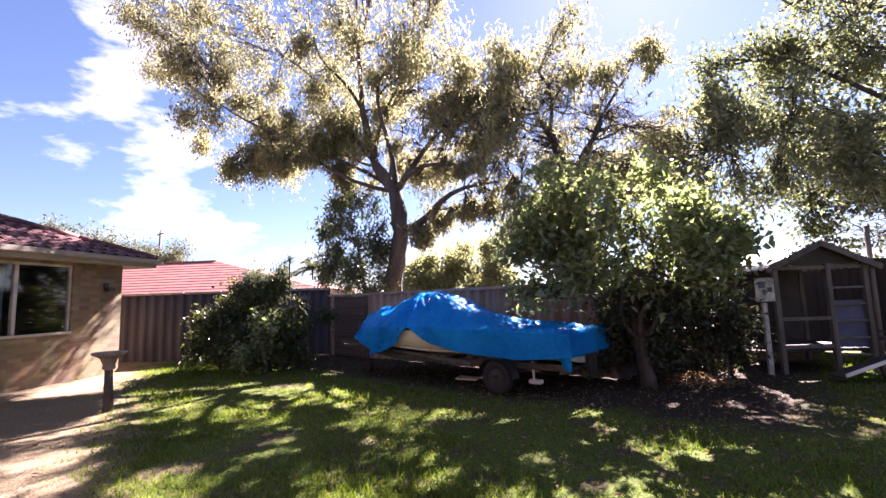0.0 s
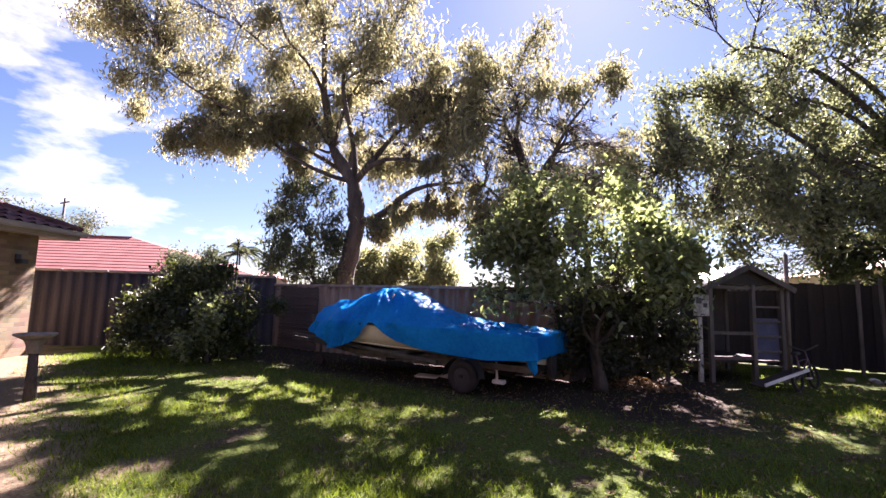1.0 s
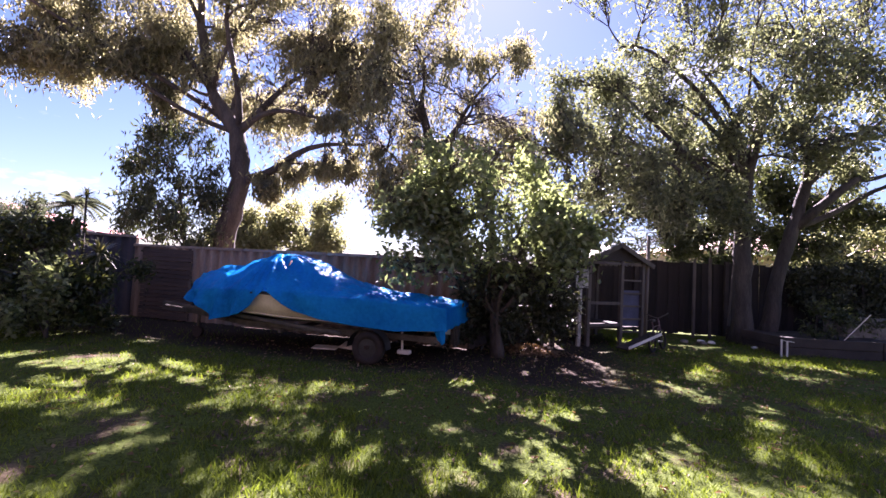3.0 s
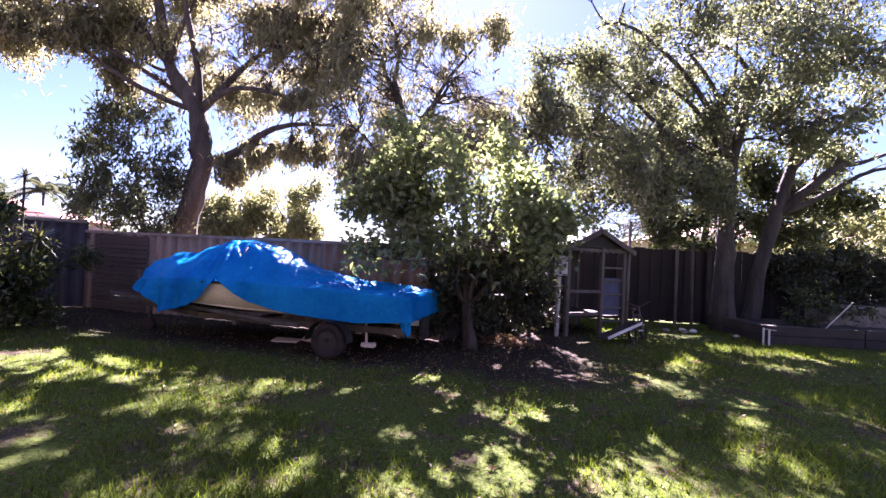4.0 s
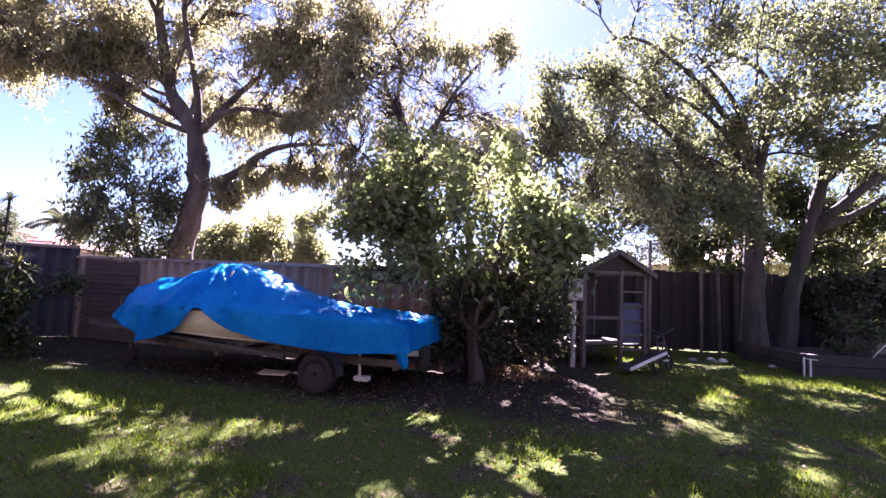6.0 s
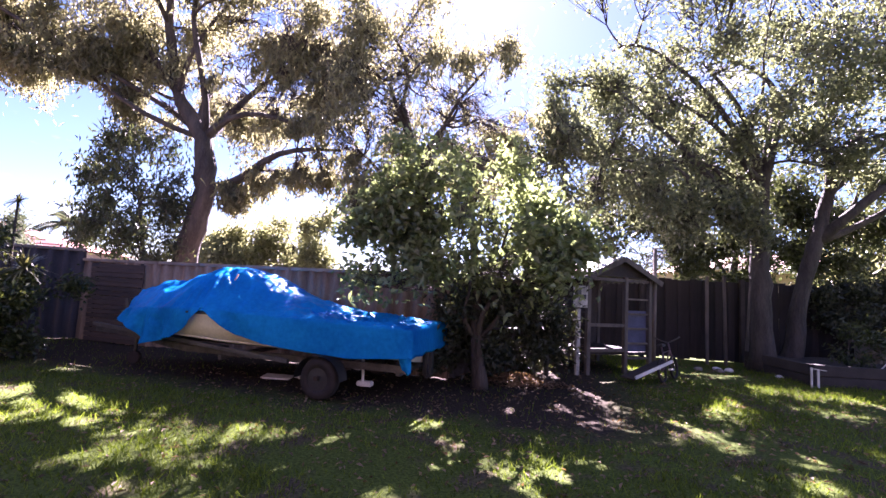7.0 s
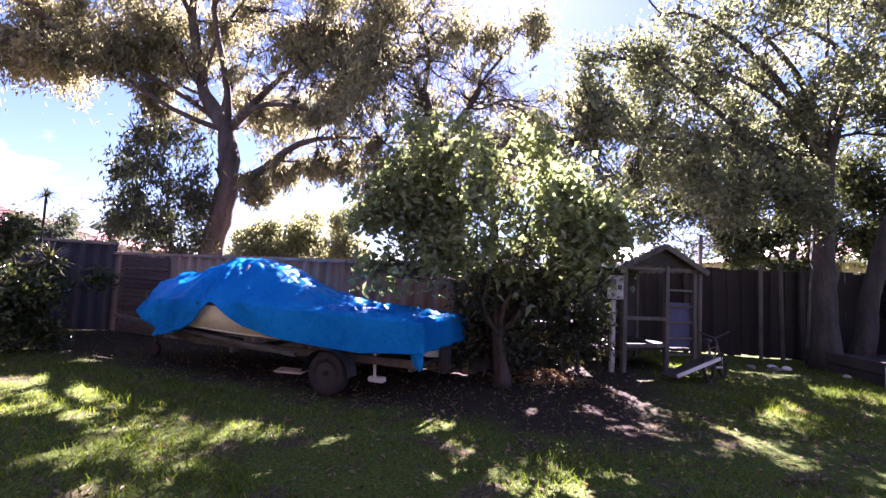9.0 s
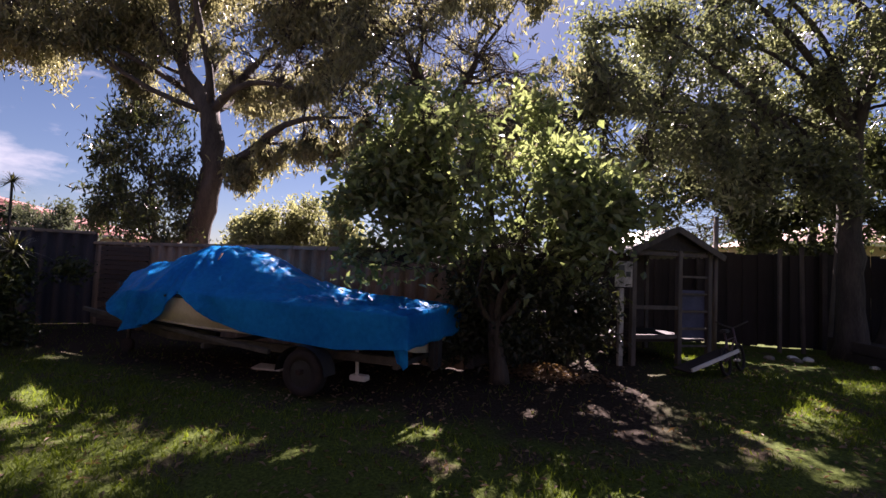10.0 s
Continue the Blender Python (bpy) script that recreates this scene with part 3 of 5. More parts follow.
def paling_fence(a, b, height, label, seed):
    """Upright palings on two rails, with posts."""
    a, b = Vector((*a, 0)), Vector((*b, 0))
    L = (b - a).length
    f0 = thing("fence", label, "fence", pose(a.x, a.y, 0, 0, 0, math.degrees(math.atan2(b.y - a.y, b.x - a.x))), kind="structure")
    me = bpy.data.meshes.new("paling")
    bm = box(0, -0.009, 0.02, 0.157, 0.009, height, 0.003)
    bm.to_mesh(me)
    bm.free()
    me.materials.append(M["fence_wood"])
    r = random.Random(seed)
    n = int(L / 0.15)
    for i in range(n):
        p = part("paling", me, None, f0)
        p.matrix_basis = pose(i * 0.15, (i % 2) * 0.02 + r.uniform(-0.002, 0.002) - 0.012, r.uniform(-0.03, 0.02), 0, r.uniform(-0.3, 0.3))
    for z in (0.35, height - 0.3):
        part("rail", box(0, 0.024, z, L, 0.065, z + 0.075, 0.004), M["timber_dark"], f0)
    for i in range(int(L / 2.4) + 1):
        part("post", box(i * 2.4 - 0.05, -0.135, 0, i * 2.4 + 0.05, -0.026, height + 0.06, 0.006), M["timber_dark"], f0)
    return f0


paling_fence((-0.6, 13.1), (12.5, 15.2), 2.0, "weathered timber paling fence, coloured dark for the shade under the trees", 5)
# hidden return, added; its darker sheet colour stands for the shade there
sheet_fence((-0.6, 13.1), (-1.9, 8.05), 1.64, "added corrugated fibre-cement fence return, coloured dark for shade behind the tree", "fibro_dark")


def slat_panel():
    s = thing("slat_screen", "dark horizontal slat screen leaning on the corrugated fence", "screen", pose(-9.5, 7.93, 0))
    me = bpy.data.meshes.new("slat")
    bm = box(0, -0.01, 0, 1.38, 0.01, 0.082, 0.003)
    bm.to_mesh(me)
    bm.free()
    me.materials.append(M["fence_dark"])
    r = random.Random(9)
    for i in range(17):
        p = part("slat", me, None, s)
        p.matrix_basis = pose(r.uniform(-0.01, 0.01), 0, 0.02 + i * 0.092, 0, r.uniform(-0.3, 0.3))
    for x in (0.08, 1.24):
        part("batten", box(x, 0.012, 0, x + 0.05, 0.045, 1.6, 0.003), M["timber_dark"], s)


slat_panel()


# ---- brick house beside the lawn ----
def brick_house():
    gx, gy = -11.9, 4.3                       # outer corner of the gutter
    ang = math.degrees(math.atan2(1.28 - 4.3, -10.1 + 11.9))
    # local x runs along the gutter from the corner, local y points into the house
    h = thing("brick_house", "single-storey cream brick house with dark tiled hip roof", "house", pose(gx, gy, 0, 0, 0, ang))
    H = 2.48
    L, Wd = 11.0, 8.0
    x0, y0 = 0.58, -0.42
    win = (1.78, 4.0, 1.03, 2.42)              # opening along x, sill, head
    t = 0.23
    def wall(name, boxes):
        bm = bmesh.new()
        for b in boxes:
            box(*b, 0, bm)
        part(name, bm, M["brick"], h)
    # front wall in one piece, with the window opening through it
    bm = bmesh.new()
    gx4, gz4 = (x0, win[0], win[1], L), (0, win[2], win[3], H)
    vf = {(i, j, k): bm.verts.new((gx4[i], y0 - t * k, gz4[j])) for i in range(4) for j in range(4) for k in range(2)}
    for i in range(3):
        for j in range(3):
            if (i, j) != (1, 1):
                bm.faces.new([vf[q] for q in ((i, j, 0), (i, j + 1, 0), (i + 1, j + 1, 0), (i + 1, j, 0))])
                bm.faces.new([vf[q] for q in ((i, j, 1), (i + 1, j, 1), (i + 1, j + 1, 1), (i, j + 1, 1))])
    for a, b in (((1, 1), (2, 1)), ((2, 1), (2, 2)), ((2, 2), (1, 2)), ((1, 2), (1, 1)), ((0, 0), (0, 1)), ((0, 1), (0, 2)), ((0, 2), (0, 3))):
        bm.faces.new([vf[(*a, 0)], vf[(*b, 0)], vf[(*b, 1)], vf[(*a, 1)]])
    part("wall", bm, M["brick"], h)
    wall("wall", [(x0, y0 - Wd, 0, x0 + t, y0 - t - 0.002, H)])
    wall("wall", [(x0 + t + 0.002, y0 - Wd, 0, L, y0 - Wd + t, H)])
    wall("wall", [(L - t, y0 - Wd + t + 0.002, 0, L, y0 - t - 0.002, H)])
    # room behind the window
    part("room_floor", box(x0 + t, y0 - 4, 0.12, L - t, y0 - t, 0.16), M["room"], h)
    part("room_wall", box(x0 + t, y0 - 4.1, 0.16, L - t, y0 - 4.0, H), M["room"], h)
    # eaves, fascia, gutter
    part("soffit", box(0.05, y0 - Wd - 0.35, H, L + 0.4, -0.05, H + 0.03), M["gutter"], h, "painted eaves lining")
    part("fascia", box(0.0, -0.05, H - 0.02, L + 0.4, -0.025, H + 0.2), M["gutter"], h)
    part("fascia", box(0.0, y0 - Wd, H - 0.02, 0.025, -0.052, H + 0.2), M["gutter"], h)
    g = bmesh.new()
    box(-0.1, -0.02, H + 0.06, L + 0.4, 0.1, H + 0.175, 0.02, g)
    part("gutter", g, M["gutter"], h, "brown painted metal gutter")
    g = bmesh.new()
    box(-0.1, y0 - Wd, H + 0.06, -0.004, -0.03, H + 0.175, 0.02, g)
    part("gutter", g, M["gutter"], h)
    # hip roof base
    pitch = math.tan(radians(22))
    ez = H + 0.16
    run = (Wd + 0.9) / 2
    ridge_z = ez + run * pitch
    bm = bmesh.new()
    c = [bm.verts.new(p) for p in ((-0.02, 0.0, ez), (L + 0.4, 0.0, ez), (L + 0.4, -2 * run, ez), (-0.02, -2 * run, ez), (run, -run, ridge_z), (L + 0.4 - run, -run, ridge_z))]
    for q in ((0, 1, 5, 4), (1, 2, 5), (2, 3, 4, 5), (3, 0, 4)):
        bm.faces.new([c[i] for i in q])
    roof = part("roof", bm, M["terracotta"], h, "dark plum concrete roof tiles")
    # tiles in overlapping courses on the slope that faces the lawn
    nx = 7
    v, fcs = [], []
    for j in range(3):
        for i in range(nx + 1):
            u = i / nx
            v.append((u * 0.31, -j * 0.19, 0.012 + 0.028 * math.sin(u * 2 * math.pi) + (0.022 if j == 0 else 0.012 - 0.01 * j)))
    for j in range(2):
        for i in range(nx):
            a = j * (nx + 1) + i
            fcs.append((a, a + 1, a + nx + 2, a + nx + 1))
    tile = raw_mesh("roof_tile", v, fcs, M["terracotta"], True)
    slope = 22
    r = random.Random(4)
    n = 0
    for row in range(11):
        yy = 0.03 - row * 0.32 * math.cos(radians(slope))
        zz = ez + 0.01 + row * 0.32 * math.sin(radians(slope))
        for i in range(int(5.6 / 0.3)):
            xx = -0.02 + i * 0.3
            if xx + 0.1 < -yy or n >= 290:
                continue
            p = part("tile", tile, None, roof)
            p.matrix_basis = pose(xx, yy, zz, -slope + r.uniform(-1, 1), r.uniform(-0.8, 0.8))
            n += 1
    # hip capping
    for k in range(12):
        a, b = Vector((0, 0, ez)), Vector((run, -run, ridge_z))
        p0, p1 = a.lerp(b, k / 12), a.lerp(b, (k + 1.15) / 12)
        tube("hip_cap", [p0 + Vector((0, 0, 0.03)), p1 + Vector((0, 0, 0.055))], [0.1, 0.085], M["terracotta"], roof, 8)
    # sliding window
    w = part("window", box(win[0], y0 - 0.12, win[2] - 0.05, win[1], y0 + 0.03, win[2], 0.006), M["alu"], h, "dark aluminium sliding window with sill")
    for nm, b in (("jamb", (win[0], y0 - 0.1, win[2], win[0] + 0.05, y0 - 0.04, win[3])), ("jamb", (win[1] - 0.05, y0 - 0.1, win[2], win[1], y0 - 0.04, win[3])),
                  ("head", (win[0] + 0.05, y0 - 0.1, win[3] - 0.05, win[1] - 0.05, y0 - 0.04, win[3])), ("mullion", (2.83, y0 - 0.1, win[2], 2.90, y0 - 0.03, win[3] - 0.05))):
        part(nm, box(*b, 0.004), M["alu"], w)
    for a, b in ((win[0] + 0.05, 2.83), (2.90, win[1] - 0.05)):
        pane = part("pane", box(a, y0 - 0.075, win[2], b, y0 - 0.069, win[3] - 0.05), M["glass"], w)
        pane.visible_shadow = False
    bm = bmesh.new()
    prev = None
    for i in range(61):
        x = 2.93 + i * 0.017
        y = y0 - 0.22 + 0.02 * math.sin(i * 1.1)
        cur = (bm.verts.new((x, y, win[2] - 0.1)), bm.verts.new((x, y, win[3])))
        if prev:
            bm.faces.new((prev[0], cur[0], cur[1], prev[1])).smooth = True
        prev = cur
    part("curtain", bm, M["curtain"], h, "pale grey curtain behind the glass")
    # wall lamp
    lamp = part("wall_lamp", box(0.95, y0, 1.92, 1.07, y0 + 0.03, 2.06, 0.006), M["black"], h, "small dark outdoor wall lamp")
    part("lamp_head", box(0.93, y0 + 0.03, 1.87, 1.09, y0 + 0.18, 1.96, 0.015), M["black"], lamp)


brick_house()


def bird_bath():
    b = thing("bird_bath", "round stone bird bath on a rough timber post", "bird bath", pose(-7.2, 2.23, 0))
    tube("post", [(0.035, 0, -0.02), (0.01, 0.0, 0.3), (-0.015, 0, 0.6)], [0.07, 0.058, 0.05], M["bark_gum"], b, 8)
    tube("collar", [(-0.015, 0, 0.58), (-0.015, 0, 0.61), (-0.015, 0, 0.65), (-0.015, 0, 0.72), (-0.015, 0, 0.76)], [0.06, 0.085, 0.075, 0.1, 0.12], M["stone"], b, 14)
    bm = bmesh.new()
    prof = [(0.0, 0.75), (0.11, 0.75), (0.17, 0.785), (0.215, 0.81), (0.225, 0.825), (0.215, 0.835), (0.195, 0.825), (0.13, 0.795), (0.0, 0.785)]
    rings = []
    for q, z in prof:
        rings.append([bm.verts.new((q * math.cos(a * math.pi / 14) - 0.015, q * math.sin(a * math.pi / 14), z)) for a in range(28)] if q else [bm.verts.new((-0.015, 0, z))])
    for i in range(len(prof) - 1):
        A, B = rings[i], rings[i + 1]
        for k in range(28):
            q = [A[k % len(A)], A[(k + 1) % len(A)], B[(k + 1) % len(B)], B[k % len(B)]]
            q = list(dict.fromkeys(q))
            bm.faces.new(q).smooth = True
    part("dish", bm, M["stone"], b)


bird_bath()


# ---- boat, trailer, tarpaulin ----
X_TAIL, X_BOW = -1.88, -6.66
yc = lambda x: 6.98 + (x + 1.72) * 0.075
half = lambda x: float(np.interp(x, [-6.72, -6.4, -5.9, -5.2, -4.3, -1.4], [0.10, 0.34, 0.58, 0.78, 0.86, 0.86]))
gun = lambda x: float(np.interp(x, [-6.75, -5.8, -4.8, -3.4, -1.4], [0.86, 0.96, 1.0, 0.96, 0.89]))
keel = lambda x: float(np.interp(x, [-6.72, -6.3, -5.6, -4.6, -1.4], [0.86, 0.66, 0.5, 0.43, 0.40]))


def boat():
    b = thing("boat", "cream fibreglass runabout boat under a blue tarpaulin", "boat", pose(0, 0, 0))
    v, fcs = [], []
    xs = np.linspace(-1.97, -6.6, 44)
    row = [(-1.0, 0), (-0.97, 0.35), (-0.88, 0.68), (-0.5, 0.86), (0, 1), (0.5, 0.86), (0.88, 0.68), (0.97, 0.35), (1.0, 0)]
    for x in xs:
        for s, d in row:
            v.append((x, yc(x) + s * (half(x) - 0.03), gun(x) - 0.06 - d * (gun(x) - 0.06 - keel(x))))
    k = len(row)
    for i in range(len(xs) - 1):
        for j in range(k - 1):
            a = i * k + j
            fcs.append((a, a + 1, a + k + 1, a + k))
    hull = part("hull", raw_mesh("hull", v, fcs, M["hull"], True), None, b)
    bm = bmesh.new()
    tr = [bm.verts.new(v[j]) for j in range(k)]
    bm.faces.new(tr)
    part("transom", bm, M["hull"], b)
    bm = bmesh.new()
    prev = None
    for x in xs:
        cur = [bm.verts.new((x, yc(x) + s * (half(x) - 0.03), gun(x) - 0.05)) for s in (-1, 1)]
        if prev:
            bm.faces.new((prev[0], prev[1], cur[1], cur[0]))
        prev = cur
    part("deck", bm, M["hull"], b)
    for s in (-1, 1):
        pts = [(x, yc(x) + s * (half(x) - 0.015), gun(x) - 0.06) for x in xs]
        tube("rub_rail", pts, 0.022, M["black"], b, 6)
    strake = [(x, yc(x) - 0.86 * (half(x) - 0.03) - 0.012, gun(x) - 0.06 - 0.7 * (gun(x) - 0.06 - keel(x))) for x in xs[:38]]
    tube("strake", strake, 0.014, M["hull"], b, 5)
    # outboard leg under its drape
    part("outboard_leg", box(-1.96, 6.85, 0.22, -1.84, 7.05, 0.72, 0.04), M["black"], b, "black outboard motor leg")
    # windscreen frame holding the tarp up
    tube("windscreen_frame", [(-4.65, 6.1, 0.95), (-4.6, 6.35, 1.46), (-4.6, 7.15, 1.46), (-4.65, 7.4, 0.95)], 0.018, M["alu"], b, 6)


boat()


def crease(p, f):
    """Sharp random folds: high along the lines where the noise passes through zero."""
    return 0.5 - 2.2 * abs(noise.noise(Vector(p) * f))


def tarpaulin():
    """Sheet laid over the boat: tented over the windscreen, sagging over the cockpit, ragged at the hem."""
    tarp = thing("tarpaulin", "crumpled bright blue tarpaulin draped over the boat", "tarpaulin", pose(0, 0, 0))
    N, K = 250, 118
    xs = np.linspace(X_TAIL, X_BOW - 0.06, N)
    top = lambda x: np.interp(x, [-6.8, -6.5, -6.1, -5.6, -5.2, -5.0, -4.6, -4.2, -3.75, -3.4, -3.0, -2.3, -1.4], [0.98, 1.18, 1.3, 1.39, 1.52, 1.575, 1.57, 1.42, 1.2, 1.09, 1.04, 0.98, 0.92])
    hem = lambda x: np.interp(x, [-6.8, -6.5, -6.2, -5.95, -5.75, -5.55, -5.2, -4.95, -4.76, -4.6, -4.4, -4.2, -3.8, -3.2, -2.6, -1.9, -1.4], [0.76, 0.66, 0.72, 0.54, 0.45, 0.5, 0.58, 0.78, 1.02, 0.94, 0.81, 0.71, 0.62, 0.56, 0.53, 0.58, 0.6])
    v, edge = [], []
    # the first rows drape down over the transom
    rows = [(X_TAIL + 0.05, e / 9.0, True) for e in range(0, 9)] + [(x, 1.0, False) for x in xs]
    for x, f, end in rows:
        xx = min(x, X_TAIL)
        hb, zg, zt, zh = half(xx), gun(xx), float(top(xx)), float(hem(xx))
        screen = math.exp(-((xx + 4.75) / 0.7) ** 2)
        open_well = min(1.0, max(0.0, (xx + 3.7) / 0.4))
        for k in range(K + 1):
            w = -1 + 2 * k / K
            s = math.copysign(1, w)
            if abs(w) < 0.62:
                q = abs(w) / 0.62
                y = yc(xx) + s * q * hb
                z = zg + (zt - zg) * (1 - q ** (1.7 + 0.5 * screen + 1.2 * open_well))
                z -= open_well * 0.07 * math.sin(math.pi * q) * (0.6 + 0.4 * math.sin(xx * 4))
            else:
                q = (abs(w) - 0.62) / 0.38
                low = zh if s < 0 else 0.5
                z = zg + (low - zg) * q
                flare = 0.02 + 0.03 * q + 0.012 * math.sin(xx * 7 + 1.3 * q) * q
                if xx < -5.2:
                    flare += 0.07 * q * math.sin(xx * 13) + 0.05 * q
                y = yc(xx) + s * (hb + flare)
            # crumples: sharp and lively on the top, slack and nearly flat down the side of the stern
            at = (xx, y, z)
            crumple = 0.024 * crease(at, 2.6) + 0.017 * crease(at, 6.1) + 0.008 * noise.noise((xx * 15, y * 15, z * 15))
            crumple *= 0.15 + 0.85 * min(1.0, max(0.0, (X_TAIL - xx) / 0.25))
            ang = math.atan2(z - 1.6, xx + 5.0)
            rad = math.hypot(xx + 5.0, z - 1.6)
            fold = 0.045 * math.sin(ang * 17 + 2 * noise.noise((xx * 2, y, z))) * min(1, rad * 2.5) * math.exp(-rad / 0.8)
            if abs(w) < 0.62:
                inner = min(1.0, (0.62 - abs(w)) / 0.06)
                z += crumple * (1.0 + 1.3 * open_well * inner) + fold
            else:
                calm = 0.3 if xx > -4.2 else 0.75
                y += s * (crumple * calm + fold * 1.2)
            px = x
            if end:
                low = 0.58 + 0.008 * math.sin(w * 20)
                z = low + (z - low) * f if z > low else z
                px = X_TAIL + 0.02 + 0.03 * (1 - f) + 0.012 * noise.noise((y * 4, z * 3, 1))
            v.append((px, y, z))
            if k == 0 and not end:
                edge.append((px, y - 0.004, z))
    w = K + 1
    fcs = []
    for i in range(len(rows) - 1):
        for k in range(K):
            a = i * w + k
            fcs.append((a, a + w, a + w + 1, a + 1))
    sheet = part("sheet", raw_mesh("sheet", v, fcs, M["tarp"], True), None, tarp)
    sheet.modifiers.new("thickness", "SOLIDIFY").thickness = 0.003
    tube("hem", edge[::2], 0.007, M["tarp"], tarp, 5, "doubled hem along the lower edge")
    # loose corner hanging below the stern
    cv, n = [], 9
    for i in range(n):
        for j in range(n):
            a, b = i / (n - 1), j / (n - 1)
            x = X_TAIL + 0.02 - 0.2 * a * (1 - 0.45 * b)
            cv.append((x, 6.09 + 0.02 * math.sin(7 * a + 3 * b) + 0.03 * b, 0.64 - (0.27 - 0.1 * abs(a - 0.35)) * b))
    flap = raw_mesh("loose_corner", cv, [(i * n + j, i * n + j + 1, (i + 1) * n + j + 1, (i + 1) * n + j) for i in range(n - 1) for j in range(n - 1)], M["tarp"], True)
    part("loose_corner", flap, None, tarp, "loose corner hanging below the stern").modifiers.new("thickness", "SOLIDIFY").thickness = 0.003


tarpaulin()


def trailer():
    t = thing("boat_trailer", "old galvanised boat trailer parked on the grass", "trailer", pose(0, 0, 0))
    for dy in (-0.62, 0.62):
        part("rail", bar((-2.0, yc(-2.0) + dy, 0.40), (-5.3, yc(-5.3) + dy * 0.75, 0.40), 0.06, 0.09), M["galv"], t)
        part("rail", bar((-5.28, yc(-5.3) + dy * 0.75, 0.40), (-6.9, yc(-6.9) + dy * 0.04, 0.50), 0.06, 0.09), M["galv"], t)
    part("drawbar", bar((-5.0, yc(-5.0), 0.36), (-7.35, yc(-7.3), 0.50), 0.08, 0.08), M["galv"], t)
    part("side_rail", bar((-7.05, yc(-7.0) - 0.32, 0.62), (-3.4, yc(-3.4) - 0.92, 0.43), 0.05, 0.05), M["galv"], t, "pale bunk rail beside the hull")
    for x in (-2.1, -3.1, -4.6):
        part("cross_member", bar((x, yc(x) - 0.62, 0.34), (x, yc(x) + 0.62, 0.34), 0.06, 0.06), M["galv"], t)
    part("axle", bar((-2.98, yc(-3) - 1.0, 0.27), (-2.98, yc(-3) + 1.0, 0.27), 0.05, 0.05), M["rust"], t)
    for s in (-1, 1):
        y0 = yc(-3) + s * 0.88
        bm = bmesh.new()
        rings = []
        for q, dy in ((0.14, -0.07), (0.225, -0.075), (0.245, -0.05), (0.25, 0.0), (0.245, 0.05), (0.225, 0.075), (0.14, 0.07)):
            rings.append([bm.verts.new((-2.98 + q * math.cos(a * math.pi / 14), y0 + dy, 0.25 + q * math.sin(a * math.pi / 14))) for a in range(28)])
        for A, B in zip(rings, rings[1:] + rings[:1]):
            for k in range(28):
                bm.faces.new((A[k], A[(k + 1) % 28], B[(k + 1) % 28], B[k])).smooth = True
        wheel = part("wheel", bm, M["rubber"], t, "worn black tyre on a small wheel")
        bm = bmesh.new()
        bmesh.ops.create_cone(bm, cap_ends=True, segments=24, radius1=0.142, radius2=0.12, depth=0.1, matrix=Matrix.Translation((-2.98, y0 + s * 0.01, 0.25)) @ pose(0, 0, 0, 90 * s))
        # rim coloured black to stand for the shade beneath the hull
        part("rim", bm, M["black"], wheel)
        # mudguard, coloured black like the rim to sink into the shade
        bm = bmesh.new()
        prev = None
        for k in range(11):
            a = math.pi * k / 10
            cur = [bm.verts.new((-2.98 + 0.31 * math.cos(a), y0 + d, 0.25 + 0.29 * math.sin(a))) for d in (-0.1, 0.1)]
            if prev:
                bm.faces.new((prev[0], prev[1], cur[1], cur[0])).smooth = True
            prev = cur
        part("mudguard", bm, M["black"], t)
    # upright marker post and rear lamp board
    part("guide_post", bar((-2.6, yc(-2.5) - 0.5, 0.12), (-2.62, yc(-2.5) - 0.5, 0.46), 0.03, 0.03), M["white"], t, "short white guide post")
    part("lamp_bracket", box(-2.67, yc(-2.5) - 0.56, 0.13, -2.47, yc(-2.5) - 0.45, 0.19, 0.01), M["white"], t)
    tube("jockey_stem", [(-6.6, yc(-6.6), 0.5), (-6.6, yc(-6.6), 0.12)], 0.03, M["galv"], t, 8)
    tube("jockey_wheel", [(-6.6, yc(-6.6) - 0.035, 0.1), (-6.6, yc(-6.6) + 0.035, 0.1)], 0.1, M["rubber"], t, 14)
    part("winch_post", bar((-6.75, yc(-6.7), 0.5), (-6.85, yc(-6.8), 1.0), 0.06, 0.06), M["galv"], t)


trailer()


def board(x, y, z, rz, L, W, label, mat="white", tilt=0):
    ob = part("board", box(-L / 2, -W / 2, -0.012, L / 2, W / 2, 0.012, 0.004), M[mat])
    ob.matrix_world = pose(x, y, z, tilt, 0, rz)
    tagged(ob, label, "board", "boards under the boat")


board(-4.1, 6.75, 0.03, 8, 0.42, 0.2, "short white painted board lying on the ground", tilt=6)
board(-3.72, 6.9, 0.07, -14, 0.34, 0.2, "short white painted board propped against another", tilt=22)


